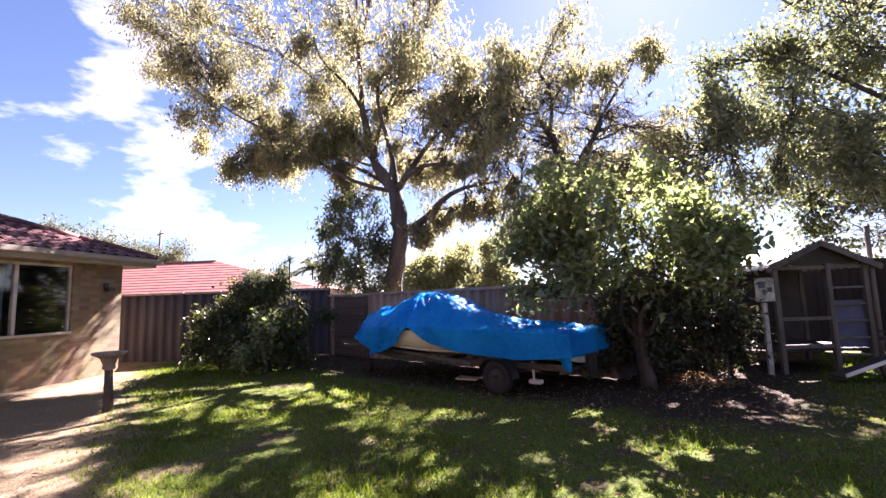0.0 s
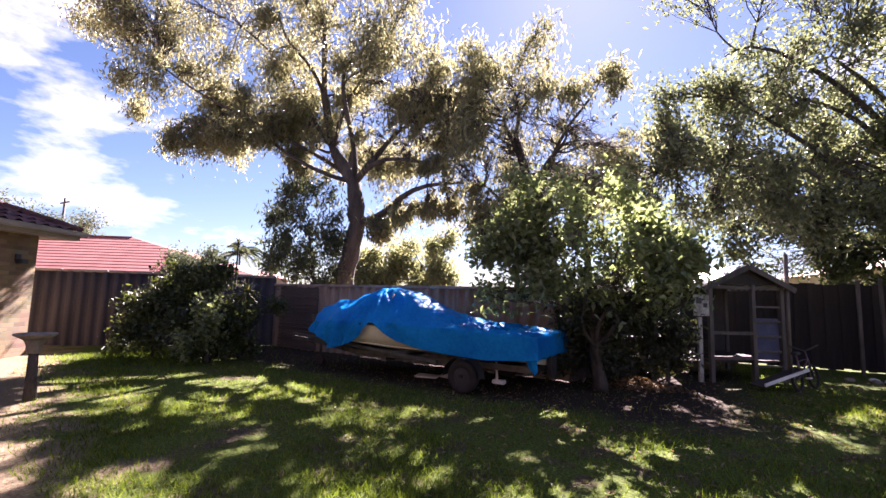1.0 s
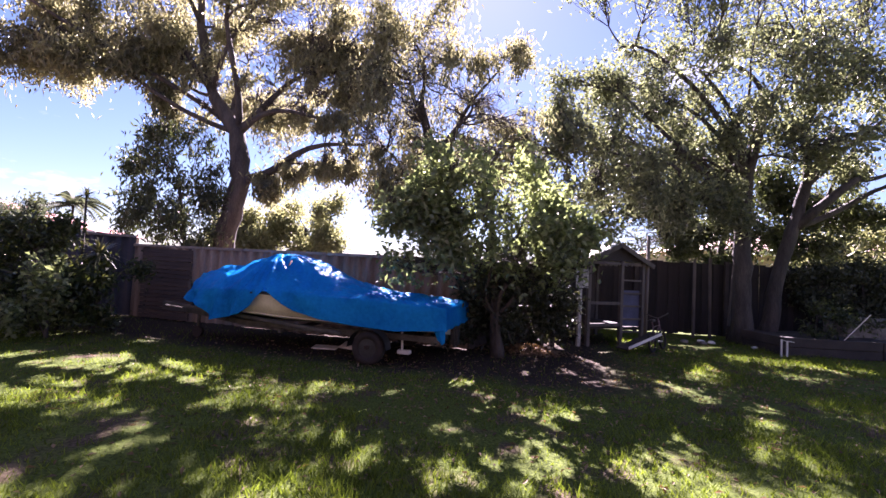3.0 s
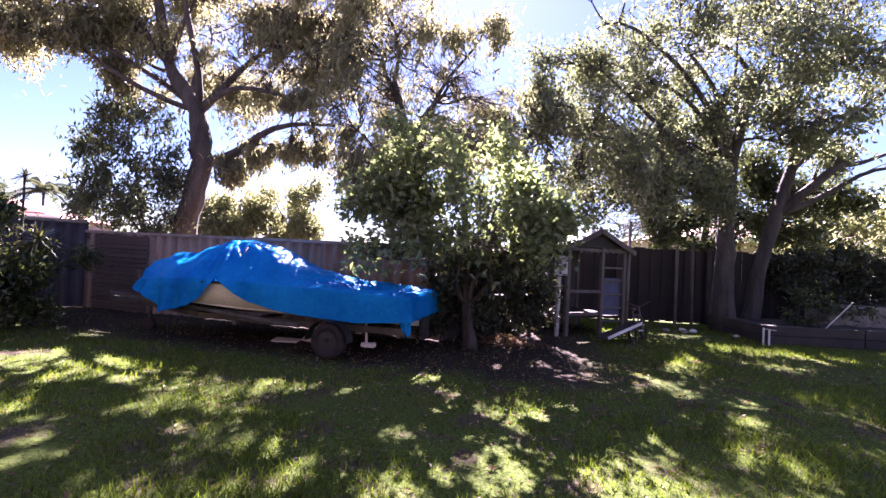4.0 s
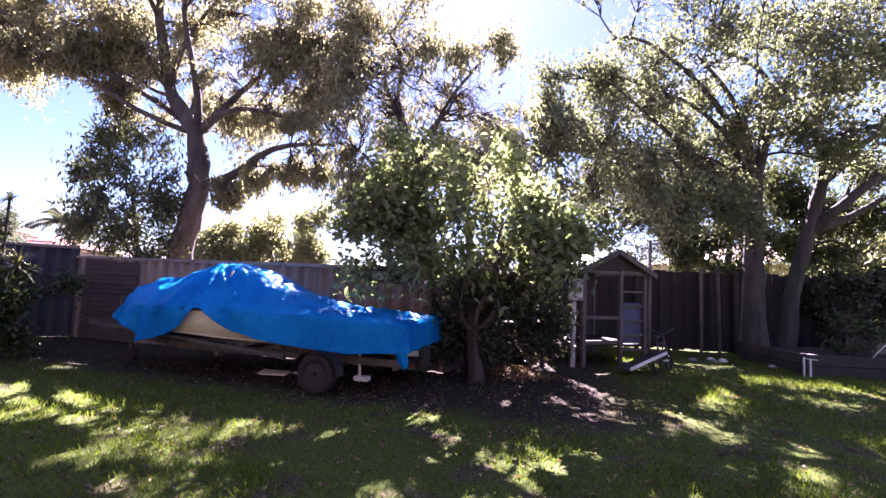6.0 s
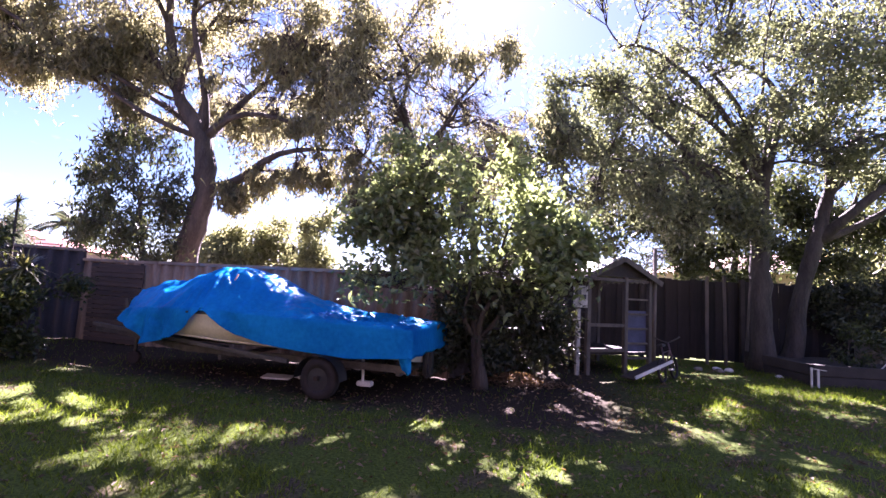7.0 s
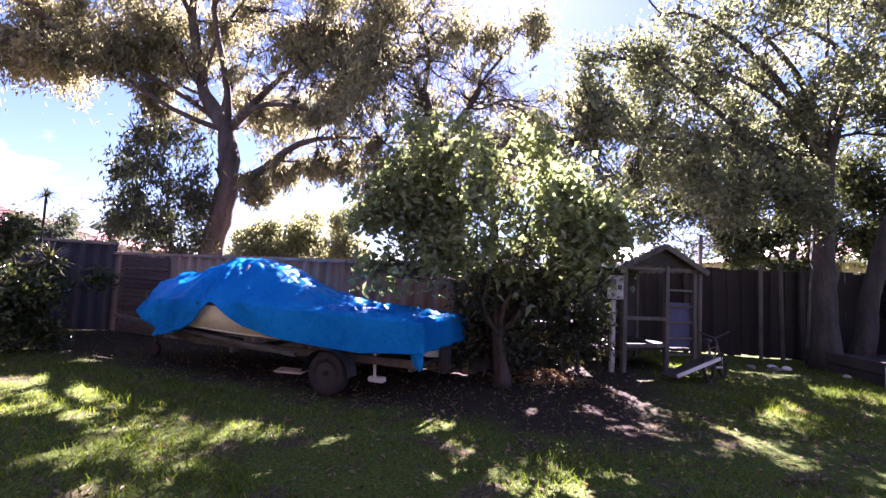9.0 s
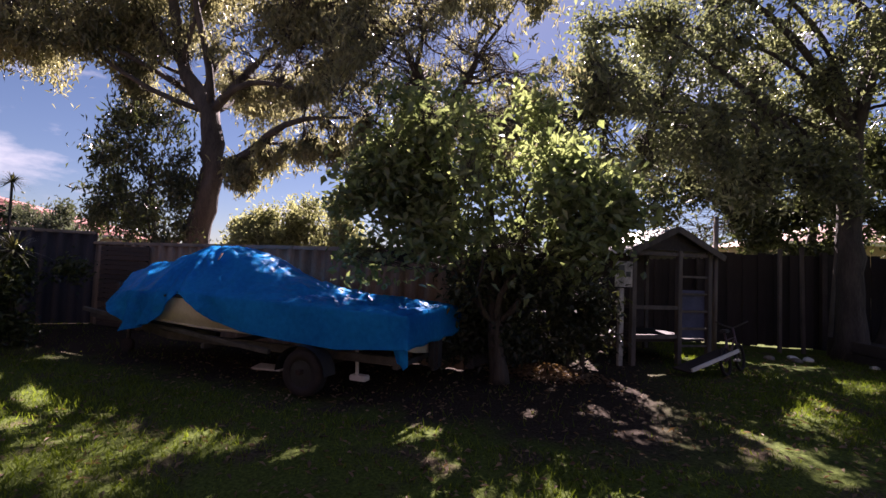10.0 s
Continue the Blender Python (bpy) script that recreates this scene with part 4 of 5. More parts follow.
# ---- trees and shrubs ----
# the clumps beyond y 12 are hidden, added to shade the left lawn
plant("gum_tree", "tall spreading gum tree with a forked trunk and drooping leaves", "tree",
      [(-8.55, 9.15, 0, 0.33), (-8.38, 9.12, 1.9, 0.25), (-8.0, 9.1, 3.4, 0.23), (-8.2, 9.1, 4.55, 0.2), (-8.95, 9.0, 5.6, 0.13), (-9.35, 8.9, 7.3, 0.1), (-9.4, 8.8, 9.4, 0.06)],
      [(3, -12.14, 7.04, 6.53, 0.08), (3, -13.53, 6.40, 8.03, 0.09), (2, -4.9, 9.5, 4.3, 0.15), (3, -6.5, 9.5, 6.2, 0.13), (3, -5.4, 9.7, 5.1, 0.09), (3, -9.3, 10.6, 7.2, 0.11), (3, -7.5, 9.2, 8.2, 0.11),
       (4, -11.82, 7.69, 9.53, 0.09), (4, -7.4, 9.3, 8.6, 0.08), (4, -10.6, 8.5, 6.2, 0.07), (5, -9.4, 7.0, 9.6, 0.07), (3, -9.8, 12.0, 6.6, 0.09)],
      [(-15.54, 4.99, 10.77, 0.95), (-14.45, 5.75, 9.14, 0.95), (-13.58, 6.41, 7.39, 0.84), (-12.82, 7.06, 5.97, 0.6), (-14.24, 5.75, 10.99, 1.26), (-12.93, 6.74, 9.90, 1.37),
       (-12.49, 7.39, 7.94, 1.05), (-11.18, 8.26, 10.01, 1.47), (-11.08, 8.37, 8.15, 1.05), (-9.0, 8.4, 8.6, 1.3), (-8.2, 9.2, 9.6, 1.4), (-7.6, 9.6, 7.6, 1.2),
       (-6.9, 10.2, 8.6, 1.3), (-6.2, 10.4, 7.0, 0.8), (-5.6, 10.2, 6.7, 0.6), (-6.6, 10.0, 6.3, 0.5), (-5.0, 10.4, 6.9, 0.6), (-7.3, 9.8, 6.0, 0.45), (-9.3, 10.8, 7.6, 1.2), (-11.29, 7.83, 12.08, 1.68), (-8.0, 8.8, 11.4, 1.6), (-9.6, 8.6, 6.4, 0.6), (-10.6, 8.3, 6.1, 0.5), (-6.6, 9.5, 7.4, 0.9),
       (-12.7, 7.9, 6.5, 0.9), (-11.8, 8.1, 7.0, 0.9), (-10.8, 8.4, 7.2, 0.9), (-9.8, 8.7, 7.4, 0.9), (-11.8, 7.6, 5.9, 0.5), (-6.2, 9.6, 8.0, 1.1), (-5.7, 9.8, 6.8, 0.9),
       (-7.4, 9.3, 5.4, 0.32), (-6.6, 9.5, 5.1, 0.32), (-6.0, 9.6, 4.9, 0.3), (-6.4, 9.5, 5.9, 0.5), (-5.5, 9.7, 5.5, 0.55), (-5.9, 9.4, 3.95, 0.24), (-6.6, 9.3, 3.85, 0.2), (-7.3, 9.2, 3.3, 0.13), (-5.2, 9.5, 4.0, 0.25),
       (-8.9, 9.1, 5.3, 0.3), (-10.2, 8.8, 5.5, 0.3), (-8.2, 9.2, 5.9, 0.4), (-8.6, 12.3, 6.3, 0.9), (-9.8, 12.8, 6.7, 1.0), (-11.0, 13.0, 7.2, 1.0)],
      "bark_gum", "leaf_gum", 0.17, 0.045, 1.3, 0.0, 21, 25, 0.15, 101, twig_r=0.012, fill=4)

plant("gum_sapling", "young leafy gum growing beside the large trunk", "tree",
      [(-9.00, 8.95, 0, 0.07), (-9.30, 8.9, 1.6, 0.055), (-9.60, 8.85, 3.2, 0.035)],
      [(1, -11.0, 8.6, 3.2, 0.03), (1, -9.1, 8.8, 3.6, 0.03), (2, -10.4, 8.8, 4.3, 0.02)],
      [(-10.30, 8.8, 4.5, 0.32), (-9.40, 8.8, 4.5, 0.35), (-8.80, 8.8, 4.3, 0.35), (-10.90, 8.7, 3.9, 0.32), (-10.00, 8.8, 3.7, 0.5), (-9.00, 8.9, 3.4, 0.5), (-10.80, 8.6, 3.0, 0.4),
       (-9.90, 8.8, 2.8, 0.55), (-9.00, 8.9, 2.5, 0.5), (-10.90, 8.6, 2.3, 0.35), (-10.10, 8.8, 2.0, 0.45), (-8.50, 8.9, 3.0, 0.35), (-8.70, 8.9, 1.9, 0.4)],
      "bark_dark", "leaf_dark", 0.17, 0.05, 0.9, 0.0, 13, 17, 0.15, 111, twig_r=0.008)

plant("peppermint_tree", "dense weeping peppermint tree behind the fence", "tree",
      [(-2.8, 10.4, 0, 0.24), (-2.9, 10.3, 2.0, 0.2), (-3.2, 10.1, 3.6, 0.15), (-3.7, 9.9, 5.4, 0.09)],
      [(1, -4.4, 9.6, 4.2, 0.1), (2, -3.9, 9.8, 6.0, 0.1), (2, -2.4, 9.6, 5.4, 0.08), (2, -1.7, 9.9, 6.4, 0.07), (3, -4.6, 9.8, 7.6, 0.06)],
      [(-4.1, 9.3, 4.9, 0.6), (-4.0, 9.2, 3.7, 0.5), (-3.7, 9.5, 4.4, 0.9), (-3.6, 9.6, 6.0, 1.1), (-4.6, 9.6, 6.4, 0.9), (-3.0, 9.7, 5.2, 0.7), (-3.1, 9.8, 6.4, 0.8), (-4.7, 9.3, 5.9, 0.6), (-4.0, 9.3, 5.3, 0.7), (-3.0, 9.6, 4.0, 0.7),
       (-4.8, 9.4, 4.4, 0.5), (-5.1, 9.4, 5.2, 0.55), (-4.4, 9.3, 3.4, 0.35), (-2.4, 9.6, 4.6, 0.7), (-2.3, 9.6, 5.6, 0.7), (-1.6, 9.8, 4.9, 0.6), (-4.9, 9.7, 7.0, 0.8), (-1.8, 9.9, 6.4, 0.6), (-3.4, 9.8, 7.4, 0.8),
       (-4.2, 12.0, 4.4, 0.6), (-1.7, 12.4, 4.3, 0.6), (-1.6, 12.4, 5.2, 0.5), (-4.4, 12.0, 5.8, 0.8), (-3.0, 11.6, 4.8, 0.8), (-5.2, 12.2, 6.8, 0.9), (-2.2, 11.4, 5.8, 0.8), (-3.6, 12.2, 7.2, 0.9)],
      "bark_dark", "leaf_gum", 0.16, 0.04, 1.6, 0.0, 22, 24, 0.17, 121, twig_r=0.009, fill=3)

plant("mulberry_tree", "broad-leaved green mulberry tree with foliage down to the ground", "tree",
      [(-1.3, 7.6, 0, 0.11), (-1.35, 7.55, 0.7, 0.09), (-1.4, 7.5, 1.5, 0.07), (-1.5, 7.45, 2.6, 0.04)],
      [(1, -3.0, 7.0, 2.4, 0.05), (1, 0.0, 7.6, 2.0, 0.05), (1, -2.3, 7.0, 3.0, 0.045), (1, -0.7, 7.5, 2.7, 0.045), (1, -1.5, 6.7, 1.9, 0.04), (1, -1.2, 8.2, 2.4, 0.04)],
      [(-2.4, 7.05, 3.25, 0.34), (-2.65, 6.9, 2.6, 0.3), (-2.8, 6.85, 2.0, 0.3), (-2.95, 6.85, 1.55, 0.18), (-2.3, 6.9, 2.4, 0.45), (-2.35, 6.85, 1.8, 0.36), (-2.0, 7.0, 3.1, 0.42), (-1.8, 6.95, 2.5, 0.55), (-1.9, 6.85, 1.8, 0.45),
       (-1.3, 7.1, 2.9, 0.45), (-1.1, 6.95, 2.3, 0.55), (-1.1, 6.9, 1.65, 0.45), (-0.6, 7.2, 2.6, 0.4), (-0.4, 7.1, 2.0, 0.45), (-0.3, 7.2, 1.55, 0.36), (-0.05, 7.4, 2.2, 0.26), (-1.4, 7.9, 2.6, 0.6), (-0.6, 8.0, 2.2, 0.5), (-2.4, 7.6, 2.7, 0.5)],
      "bark_dark", "leaf_broad", 0.125, 0.075, 0.5, 0.35, 15, 19, 0.14, 131, twig_r=0.006, fill=3, reach=1.15, low=1.15)

# clumps from z 9 up and beyond y 13 are added to shade the lawn
plant("spreading_tree", "large open-branched tree with many bare twigs and sparse leaves", "tree",
      [(4.1, 12.4, 0, 0.24), (4.05, 12.4, 1.6, 0.2), (4.05, 12.4, 3.0, 0.18), (4.1, 12.35, 4.2, 0.14), (4.45, 12.3, 6.0, 0.11)],
      [(2, 2.3, 11.6, 4.6, 0.11), (2, 0.9, 11.0, 5.9, 0.10), (3, 2.6, 11.3, 6.6, 0.09), (3, 4.9, 11.6, 7.0, 0.09), (2, 1.6, 10.6, 4.0, 0.08), (2, -0.3, 11.1, 4.6, 0.08), (3, 3.6, 10.9, 6.4, 0.09), (2, 3.0, 12.6, 3.2, 0.08), (3, 1.4, 11.6, 6.2, 0.1), (3, 0.8, 11.8, 7.3, 0.09), (4, 2.8, 12.2, 7.4, 0.08), (4, 5.4, 12.2, 7.6, 0.07), (3, 2.4, 12.0, 4.6, 0.07)],
      [(2.3, 11.5, 4.7, 0.9), (0.9, 11.0, 5.3, 0.9), (0.2, 10.9, 4.4, 0.8), (1.3, 10.8, 4.0, 0.8), (1.9, 11.0, 6.3, 0.9), (3.0, 11.3, 6.4, 1.1), (0.6, 11.2, 3.4, 0.7), (-0.8, 11.2, 4.6, 0.8), (-0.2, 11.1, 5.3, 0.7), (-1.0, 11.3, 3.6, 0.6), (-1.3, 11.3, 5.0, 0.6), (-0.6, 11.2, 5.9, 0.6), (0.4, 11.1, 6.3, 0.6), (4.4, 11.8, 7.2, 1.2), (3.6, 11.2, 5.2, 0.9), (2.8, 11.4, 3.7, 0.7),
       (5.2, 11.8, 6.0, 0.9), (2.6, 11.2, 7.9, 1.0), (3.8, 11.4, 8.4, 1.2), (5.4, 11.6, 4.6, 0.7), (1.7, 11.6, 9.0, 1.2), (3.0, 12.0, 9.6, 1.4), (4.8, 12.0, 9.6, 1.4), (1.4, 12.4, 7.4, 0.9), (3.4, 12.0, 3.4, 0.6), (1.9, 11.6, 3.2, 0.6),
       (1.7, 13.5, 6.2, 0.7), (2.8, 13.5, 6.0, 0.7), (0.6, 13.3, 5.6, 0.7), (1.6, 13.6, 5.0, 0.6), (2.9, 13.6, 4.8, 0.6), (3.8, 13.4, 5.6, 0.7), (1.0, 13.2, 6.8, 0.6)],
      "bark_grey", "leaf_mid", 0.125, 0.058, 0.6, 0.0, 20, 26, 0.18, 141, twig_r=0.012)

# the two topmost clumps are out of view, added to shade the lawn
plant("leaning_tree", "leaning tree with crooked limbs reaching over the garden bed", "tree",
      [(4.75, 12.75, 0, 0.19), (4.9, 12.75, 1.5, 0.16), (5.25, 12.7, 2.9, 0.14), (5.5, 12.7, 4.0, 0.12), (6.1, 12.6, 5.4, 0.08)],
      [(2, 7.9, 12.8, 4.6, 0.14), (3, 6.9, 12.6, 5.6, 0.09), (3, 5.2, 12.0, 5.8, 0.1), (2, 8.4, 12.6, 4.05, 0.1), (3, 7.6, 12.2, 6.6, 0.09), (3, 6.2, 12.4, 6.8, 0.08), (2, 6.6, 12.6, 4.9, 0.07)],
      [(7.0, 12.7, 6.0, 0.9), (6.0, 12.2, 6.9, 1.0), (8.2, 12.6, 5.6, 0.8), (5.4, 12.0, 5.4, 0.7), (7.6, 12.3, 7.4, 1.1), (9.0, 12.8, 6.8, 1.0), (6.4, 12.0, 8.4, 1.2), (8.4, 12.4, 3.8, 0.5), (6.4, 12.9, 4.6, 0.5), (8.9, 13.2, 4.6, 0.6), (6.6, 12.3, 9.8, 1.3), (8.4, 12.4, 9.0, 1.3), (5.6, 13.0, 8.0, 1.0)],
      "bark_grey", "leaf_mid", 0.125, 0.058, 0.6, 0.0, 18, 26, 0.17, 151, twig_r=0.012)

plant("hedge_tree", "dark dense evergreen tree behind the paling fence", "tree",
      [(4.6, 16.0, 0, 0.16), (4.6, 15.9, 1.6, 0.13), (4.7, 15.8, 3.0, 0.08)],
      [(1, 6.2, 15.6, 3.0, 0.06), (1, 3.4, 15.4, 3.0, 0.06)],
      [(5.2, 15.2, 3.3, 0.6), (4.4, 15.0, 3.2, 0.7), (3.4, 14.8, 3.3, 0.7), (2.6, 14.6, 3.1, 0.6), (7.9, 15.4, 3.8, 0.6), (6.4, 15.4, 4.4, 0.6), (4.8, 15.2, 4.2, 0.7), (2.2, 14.6, 3.9, 0.6), (3.4, 14.9, 4.3, 0.6), (1.4, 14.4, 3.2, 0.6), (5.0, 15.2, 2.4, 0.5), (3.6, 14.8, 2.3, 0.6), (2.0, 14.5, 2.4, 0.5), (6.4, 15.5, 2.8, 0.6), (6.9, 15.4, 3.5, 0.6), (2.2, 14.7, 5.0, 0.8), (3.5, 15.0, 5.6, 0.8), (4.8, 15.2, 5.4, 0.8), (6.0, 15.4, 5.2, 0.8), (1.0, 14.5, 4.9, 0.7)],
      "bark_dark", "leaf_dark", 0.14, 0.08, 0.4, 0.1, 36, 18, 0.17, 161)

plant("flowering_shrub", "dense green garden shrub beside the fence", "shrub",
      [(-9.2, 5.75, 0, 0.05), (-9.2, 5.7, 0.6, 0.04), (-9.1, 5.6, 1.3, 0.025)],
      [(0, -10.2, 5.0, 0.9, 0.03), (0, -8.4, 6.1, 0.9, 0.03), (1, -9.0, 5.3, 1.6, 0.025)],
      [(-9.1, 5.5, 2.0, 0.3), (-9.2, 5.5, 1.7, 0.38), (-9.3, 5.5, 1.4, 0.5), (-8.7, 5.75, 1.4, 0.5), (-9.9, 5.1, 1.1, 0.5), (-8.35, 6.0, 1.1, 0.45), (-9.7, 4.85, 1.0, 0.3), (-8.15, 5.8, 1.0, 0.3), (-9.3, 5.2, 0.85, 0.6), (-10.3, 4.75, 0.75, 0.45), (-8.5, 5.7, 0.7, 0.5), (-9.0, 5.25, 0.45, 0.5), (-10.0, 4.75, 0.4, 0.45), (-8.3, 6.0, 0.4, 0.4), (-9.9, 5.3, 1.35, 0.3)],
      "bark_dark", "leaf_bush", 0.1, 0.05, 0.2, 0.2, 24, 14, 0.11, 171, twig_r=0.006)

# added bush; its lighter leaves stand for the sunlit patch of the shrub
plant("lit_patch_bush", "low lighter-leaved bush added for the shrub's sunlit patch", "shrub",
      [(-8.35, 5.3, 0, 0.03), (-8.35, 5.3, 0.4, 0.02), (-8.35, 5.3, 0.8, 0.015)], [(0, -8.6, 5.1, 0.5, 0.015)],
      [(-8.35, 5.25, 1.05, 0.3), (-8.3, 5.25, 0.7, 0.35), (-8.5, 5.1, 0.35, 0.35)],
      "bark_dark", "leaf_broad", 0.1, 0.065, 0.2, 0.3, 14, 14, 0.09, 181, twig_r=0.005)

# undergrowth added to fill the dark hollow; its blackened leaves stand for shade
plant("shade_shrub", "added low undergrowth, blackened for the shade beneath the mulberry tree", "shrub",
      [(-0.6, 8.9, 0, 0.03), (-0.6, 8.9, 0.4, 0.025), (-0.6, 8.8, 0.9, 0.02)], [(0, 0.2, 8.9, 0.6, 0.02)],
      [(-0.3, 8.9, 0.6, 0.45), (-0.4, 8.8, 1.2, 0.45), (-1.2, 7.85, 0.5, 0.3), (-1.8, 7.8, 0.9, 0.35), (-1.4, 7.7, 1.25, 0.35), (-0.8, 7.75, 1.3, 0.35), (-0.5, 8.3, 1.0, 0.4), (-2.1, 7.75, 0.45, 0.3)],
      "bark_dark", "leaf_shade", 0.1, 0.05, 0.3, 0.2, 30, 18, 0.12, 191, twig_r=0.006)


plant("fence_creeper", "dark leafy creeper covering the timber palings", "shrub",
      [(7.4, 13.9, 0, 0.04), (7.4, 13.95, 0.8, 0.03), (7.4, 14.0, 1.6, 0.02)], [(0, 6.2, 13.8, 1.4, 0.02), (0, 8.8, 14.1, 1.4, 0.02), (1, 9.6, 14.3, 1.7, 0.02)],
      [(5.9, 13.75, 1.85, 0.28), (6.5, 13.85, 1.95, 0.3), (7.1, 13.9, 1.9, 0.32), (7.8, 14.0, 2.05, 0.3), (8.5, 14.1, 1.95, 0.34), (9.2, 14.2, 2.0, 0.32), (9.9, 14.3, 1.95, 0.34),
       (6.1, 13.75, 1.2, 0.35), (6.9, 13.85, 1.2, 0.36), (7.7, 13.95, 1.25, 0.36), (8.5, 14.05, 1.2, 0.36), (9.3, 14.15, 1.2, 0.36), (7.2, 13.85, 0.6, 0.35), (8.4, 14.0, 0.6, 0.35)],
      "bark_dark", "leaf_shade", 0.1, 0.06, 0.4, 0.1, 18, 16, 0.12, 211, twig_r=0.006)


def yucca(x, y, z, size, seed, label, wide=0.018, group="spiky plants in the shrub bed"):
    """Rosette of narrow arching blades on a short cane."""
    r = np.random.default_rng(seed)
    root = thing("yucca", label, "plant", pose(x, y, 0), group)
    tube("cane", [(0, 0, 0), (0.02, 0, z * 0.5), (0, 0, z)], [0.034, 0.022, 0.018], M["bark_dark"], root, 7)
    v, fcs = [], []
    for i in range(70):
        a, e = r.uniform(0, 2 * math.pi), r.uniform(-0.35, 1.4)
        L, w = size * r.uniform(0.7, 1.1), wide
        d = np.array([math.cos(a) * math.cos(e), math.sin(a) * math.cos(e), math.sin(e)])
        s = np.array([-math.sin(a), math.cos(a), 0]) * w
        o = len(v)
        for k in range(5):
            t = k / 4
            p = np.array([0, 0, z]) + d * L * t - np.array([0, 0, 1]) * L * 0.35 * t * t
            ww = (1 - t) ** 0.6 + 0.03
            v += [p - s * ww, p + s * ww]
        fcs += [(o + 2 * k, o + 2 * k + 1, o + 2 * k + 3, o + 2 * k + 2) for k in range(4)]
    part("leaves", raw_mesh("leaves", v, fcs, M["leaf_palm"]), None, root)


yucca(-8.2, 5.95, 1.4, 0.5, 41, "spiky yucca rosette rising out of the shrub bed")
yucca(-9.85, 5.0, 1.35, 0.5, 42, "spiky yucca rosette at the edge of the shrub")
yucca(-9.0, 5.9, 1.7, 0.45, 43, "tall spiky yucca rosette above the shrub")


# ---- play house, garden bed and clutter ----
def cubby():
    """Small raised play house: posts, rails, gable roof of corrugated sheet, ladder bay."""
    a = math.degrees(math.atan2(0.85, 1.2))
    c = thing("cubby_house", "small weathered timber cubby house with gable roof", "playhouse", pose(0.3, 9.75, 0, 0, 0, a))
    W, Dp, E, A = 1.45, 1.5, 1.83, 2.18
    post = lambda x, y, h, m="timber": part("post", box(x - 0.04, y - 0.04, 0, x + 0.04, y + 0.04, h, 0.006), M[m], c)
    for x, y in ((0, 0), (0.86, 0), (W, 0), (0, Dp), (W, Dp)):
        post(x, y, E)
    for z, m in ((0.42, "timber"), (0.88, "timber"), (E - 0.09, "timber")):
        part("rail", box(0.042, -0.03, z, 0.818, 0.03, z + 0.06, 0.004), M[m], c)
    part("rail", box(0.902, -0.03, E - 0.09, W - 0.042, 0.03, E - 0.03, 0.004), M["timber"], c)
    for k in range(5):
        part("rung", box(0.902, -0.02, 0.28 + k * 0.28, W - 0.042, 0.02, 0.315 + k * 0.28, 0.004), M["timber"], c)
    part("floor_deck", box(-0.03, 0.045, 0.36, W + 0.03, Dp - 0.045, 0.40, 0.004), M["timber_dark"], c)
    part("back_wall", box(0.05, Dp - 0.02, 0.41, W - 0.05, Dp + 0.02, E - 0.02), M["timber_dark"], c)
    for k in range(8):
        part("wall_board", box(-0.032, 0.05 + 0.001, 0.42 + k * 0.12, -0.012, Dp - 0.05, 0.532 + k * 0.12, 0.003), M["timber_dark"], c)
    part("blue_panel", box(0.905, 0.03, 0.42, W - 0.045, 0.045, 1.2, 0.003), M["blue_panel"], c, "faded blue panel behind the ladder")
    sign = part("sign_board", box(-0.36, -0.05, 1.22, -0.05, -0.03, 1.62, 0.004), M["peeling"], c, "white sign board with dark painted bars")
    part("painted_bar", box(-0.31, -0.055, 1.45, -0.2, -0.051, 1.56), M["black"], sign)
    part("painted_bar", box(-0.17, -0.055, 1.38, -0.09, -0.051, 1.46), M["black"], sign)
    part("sign_post", box(-0.26, -0.03, 0, -0.18, 0.03, 1.2, 0.006), M["peeling"], c, "peeling white post below the sign")
    # gable and roof
    bm = bmesh.new()
    g = [bm.verts.new(p) for p in ((-0.1, -0.02, E), (W + 0.1, -0.02, E), (W / 2, -0.02, A - 0.02), (-0.1, 0.02, E), (W + 0.1, 0.02, E), (W / 2, 0.02, A - 0.02))]
    for q in ((0, 1, 2), (5, 4, 3), (0, 3, 4, 1), (1, 4, 5, 2), (2, 5, 3, 0)):
        bm.faces.new([g[i] for i in q])
    part("gable", bm, M["timber_dark"], c, "dark triangular gable boards")
    for s in (-1, 1):
        v, fcs = [], []
        n = 40
        for j in range(2):
            for i in range(n + 1):
                yy = -0.14 + (Dp + 0.28) * i / n
                t = j
                x = W / 2 + s * t * (W / 2 + 0.2)
                z = A + 0.02 - t * (A - E + 0.09) + 0.012 * math.sin(i * math.pi / 2.0)
                v.append((x, yy, z))
        fcs = [(i, i + 1, i + n + 2, i + n + 1) for i in range(n)]
        part("roof_sheet", raw_mesh("roof_sheet", v, fcs, M["roof_sheet"], True), None, c, "pale corrugated roof sheet").modifiers.new("thick", "SOLIDIFY").thickness = 0.006
        part("barge_board", bar((W / 2, -0.13, A - 0.005), (W / 2 + s * (W / 2 + 0.2), -0.13, E - 0.095), 0.03, 0.1), M["timber"], c)
    tube("corner_pole", [(W + 0.12, 0.0, 0), (W + 0.14, 0, 2.45)], 0.04, M["timber"], c, 8, "tall round pole beside the cubby")


cubby()


def slide():
    s = thing("plank_ramp", "pale-edged plank ramp leaning off the cubby", "ramp", pose(1.35, 10.0, 0, 0, 0, 38))
    part("ramp_deck", bar((-0.75, -0.28, 0.08), (0.1, -0.28, 0.34), 0.3, 0.025), M["timber_dark"], s)
    part("edge_rail", bar((-0.75, -0.46, 0.12), (0.1, -0.46, 0.38), 0.03, 0.05), M["white"], s, "pale painted edge rail")


slide()


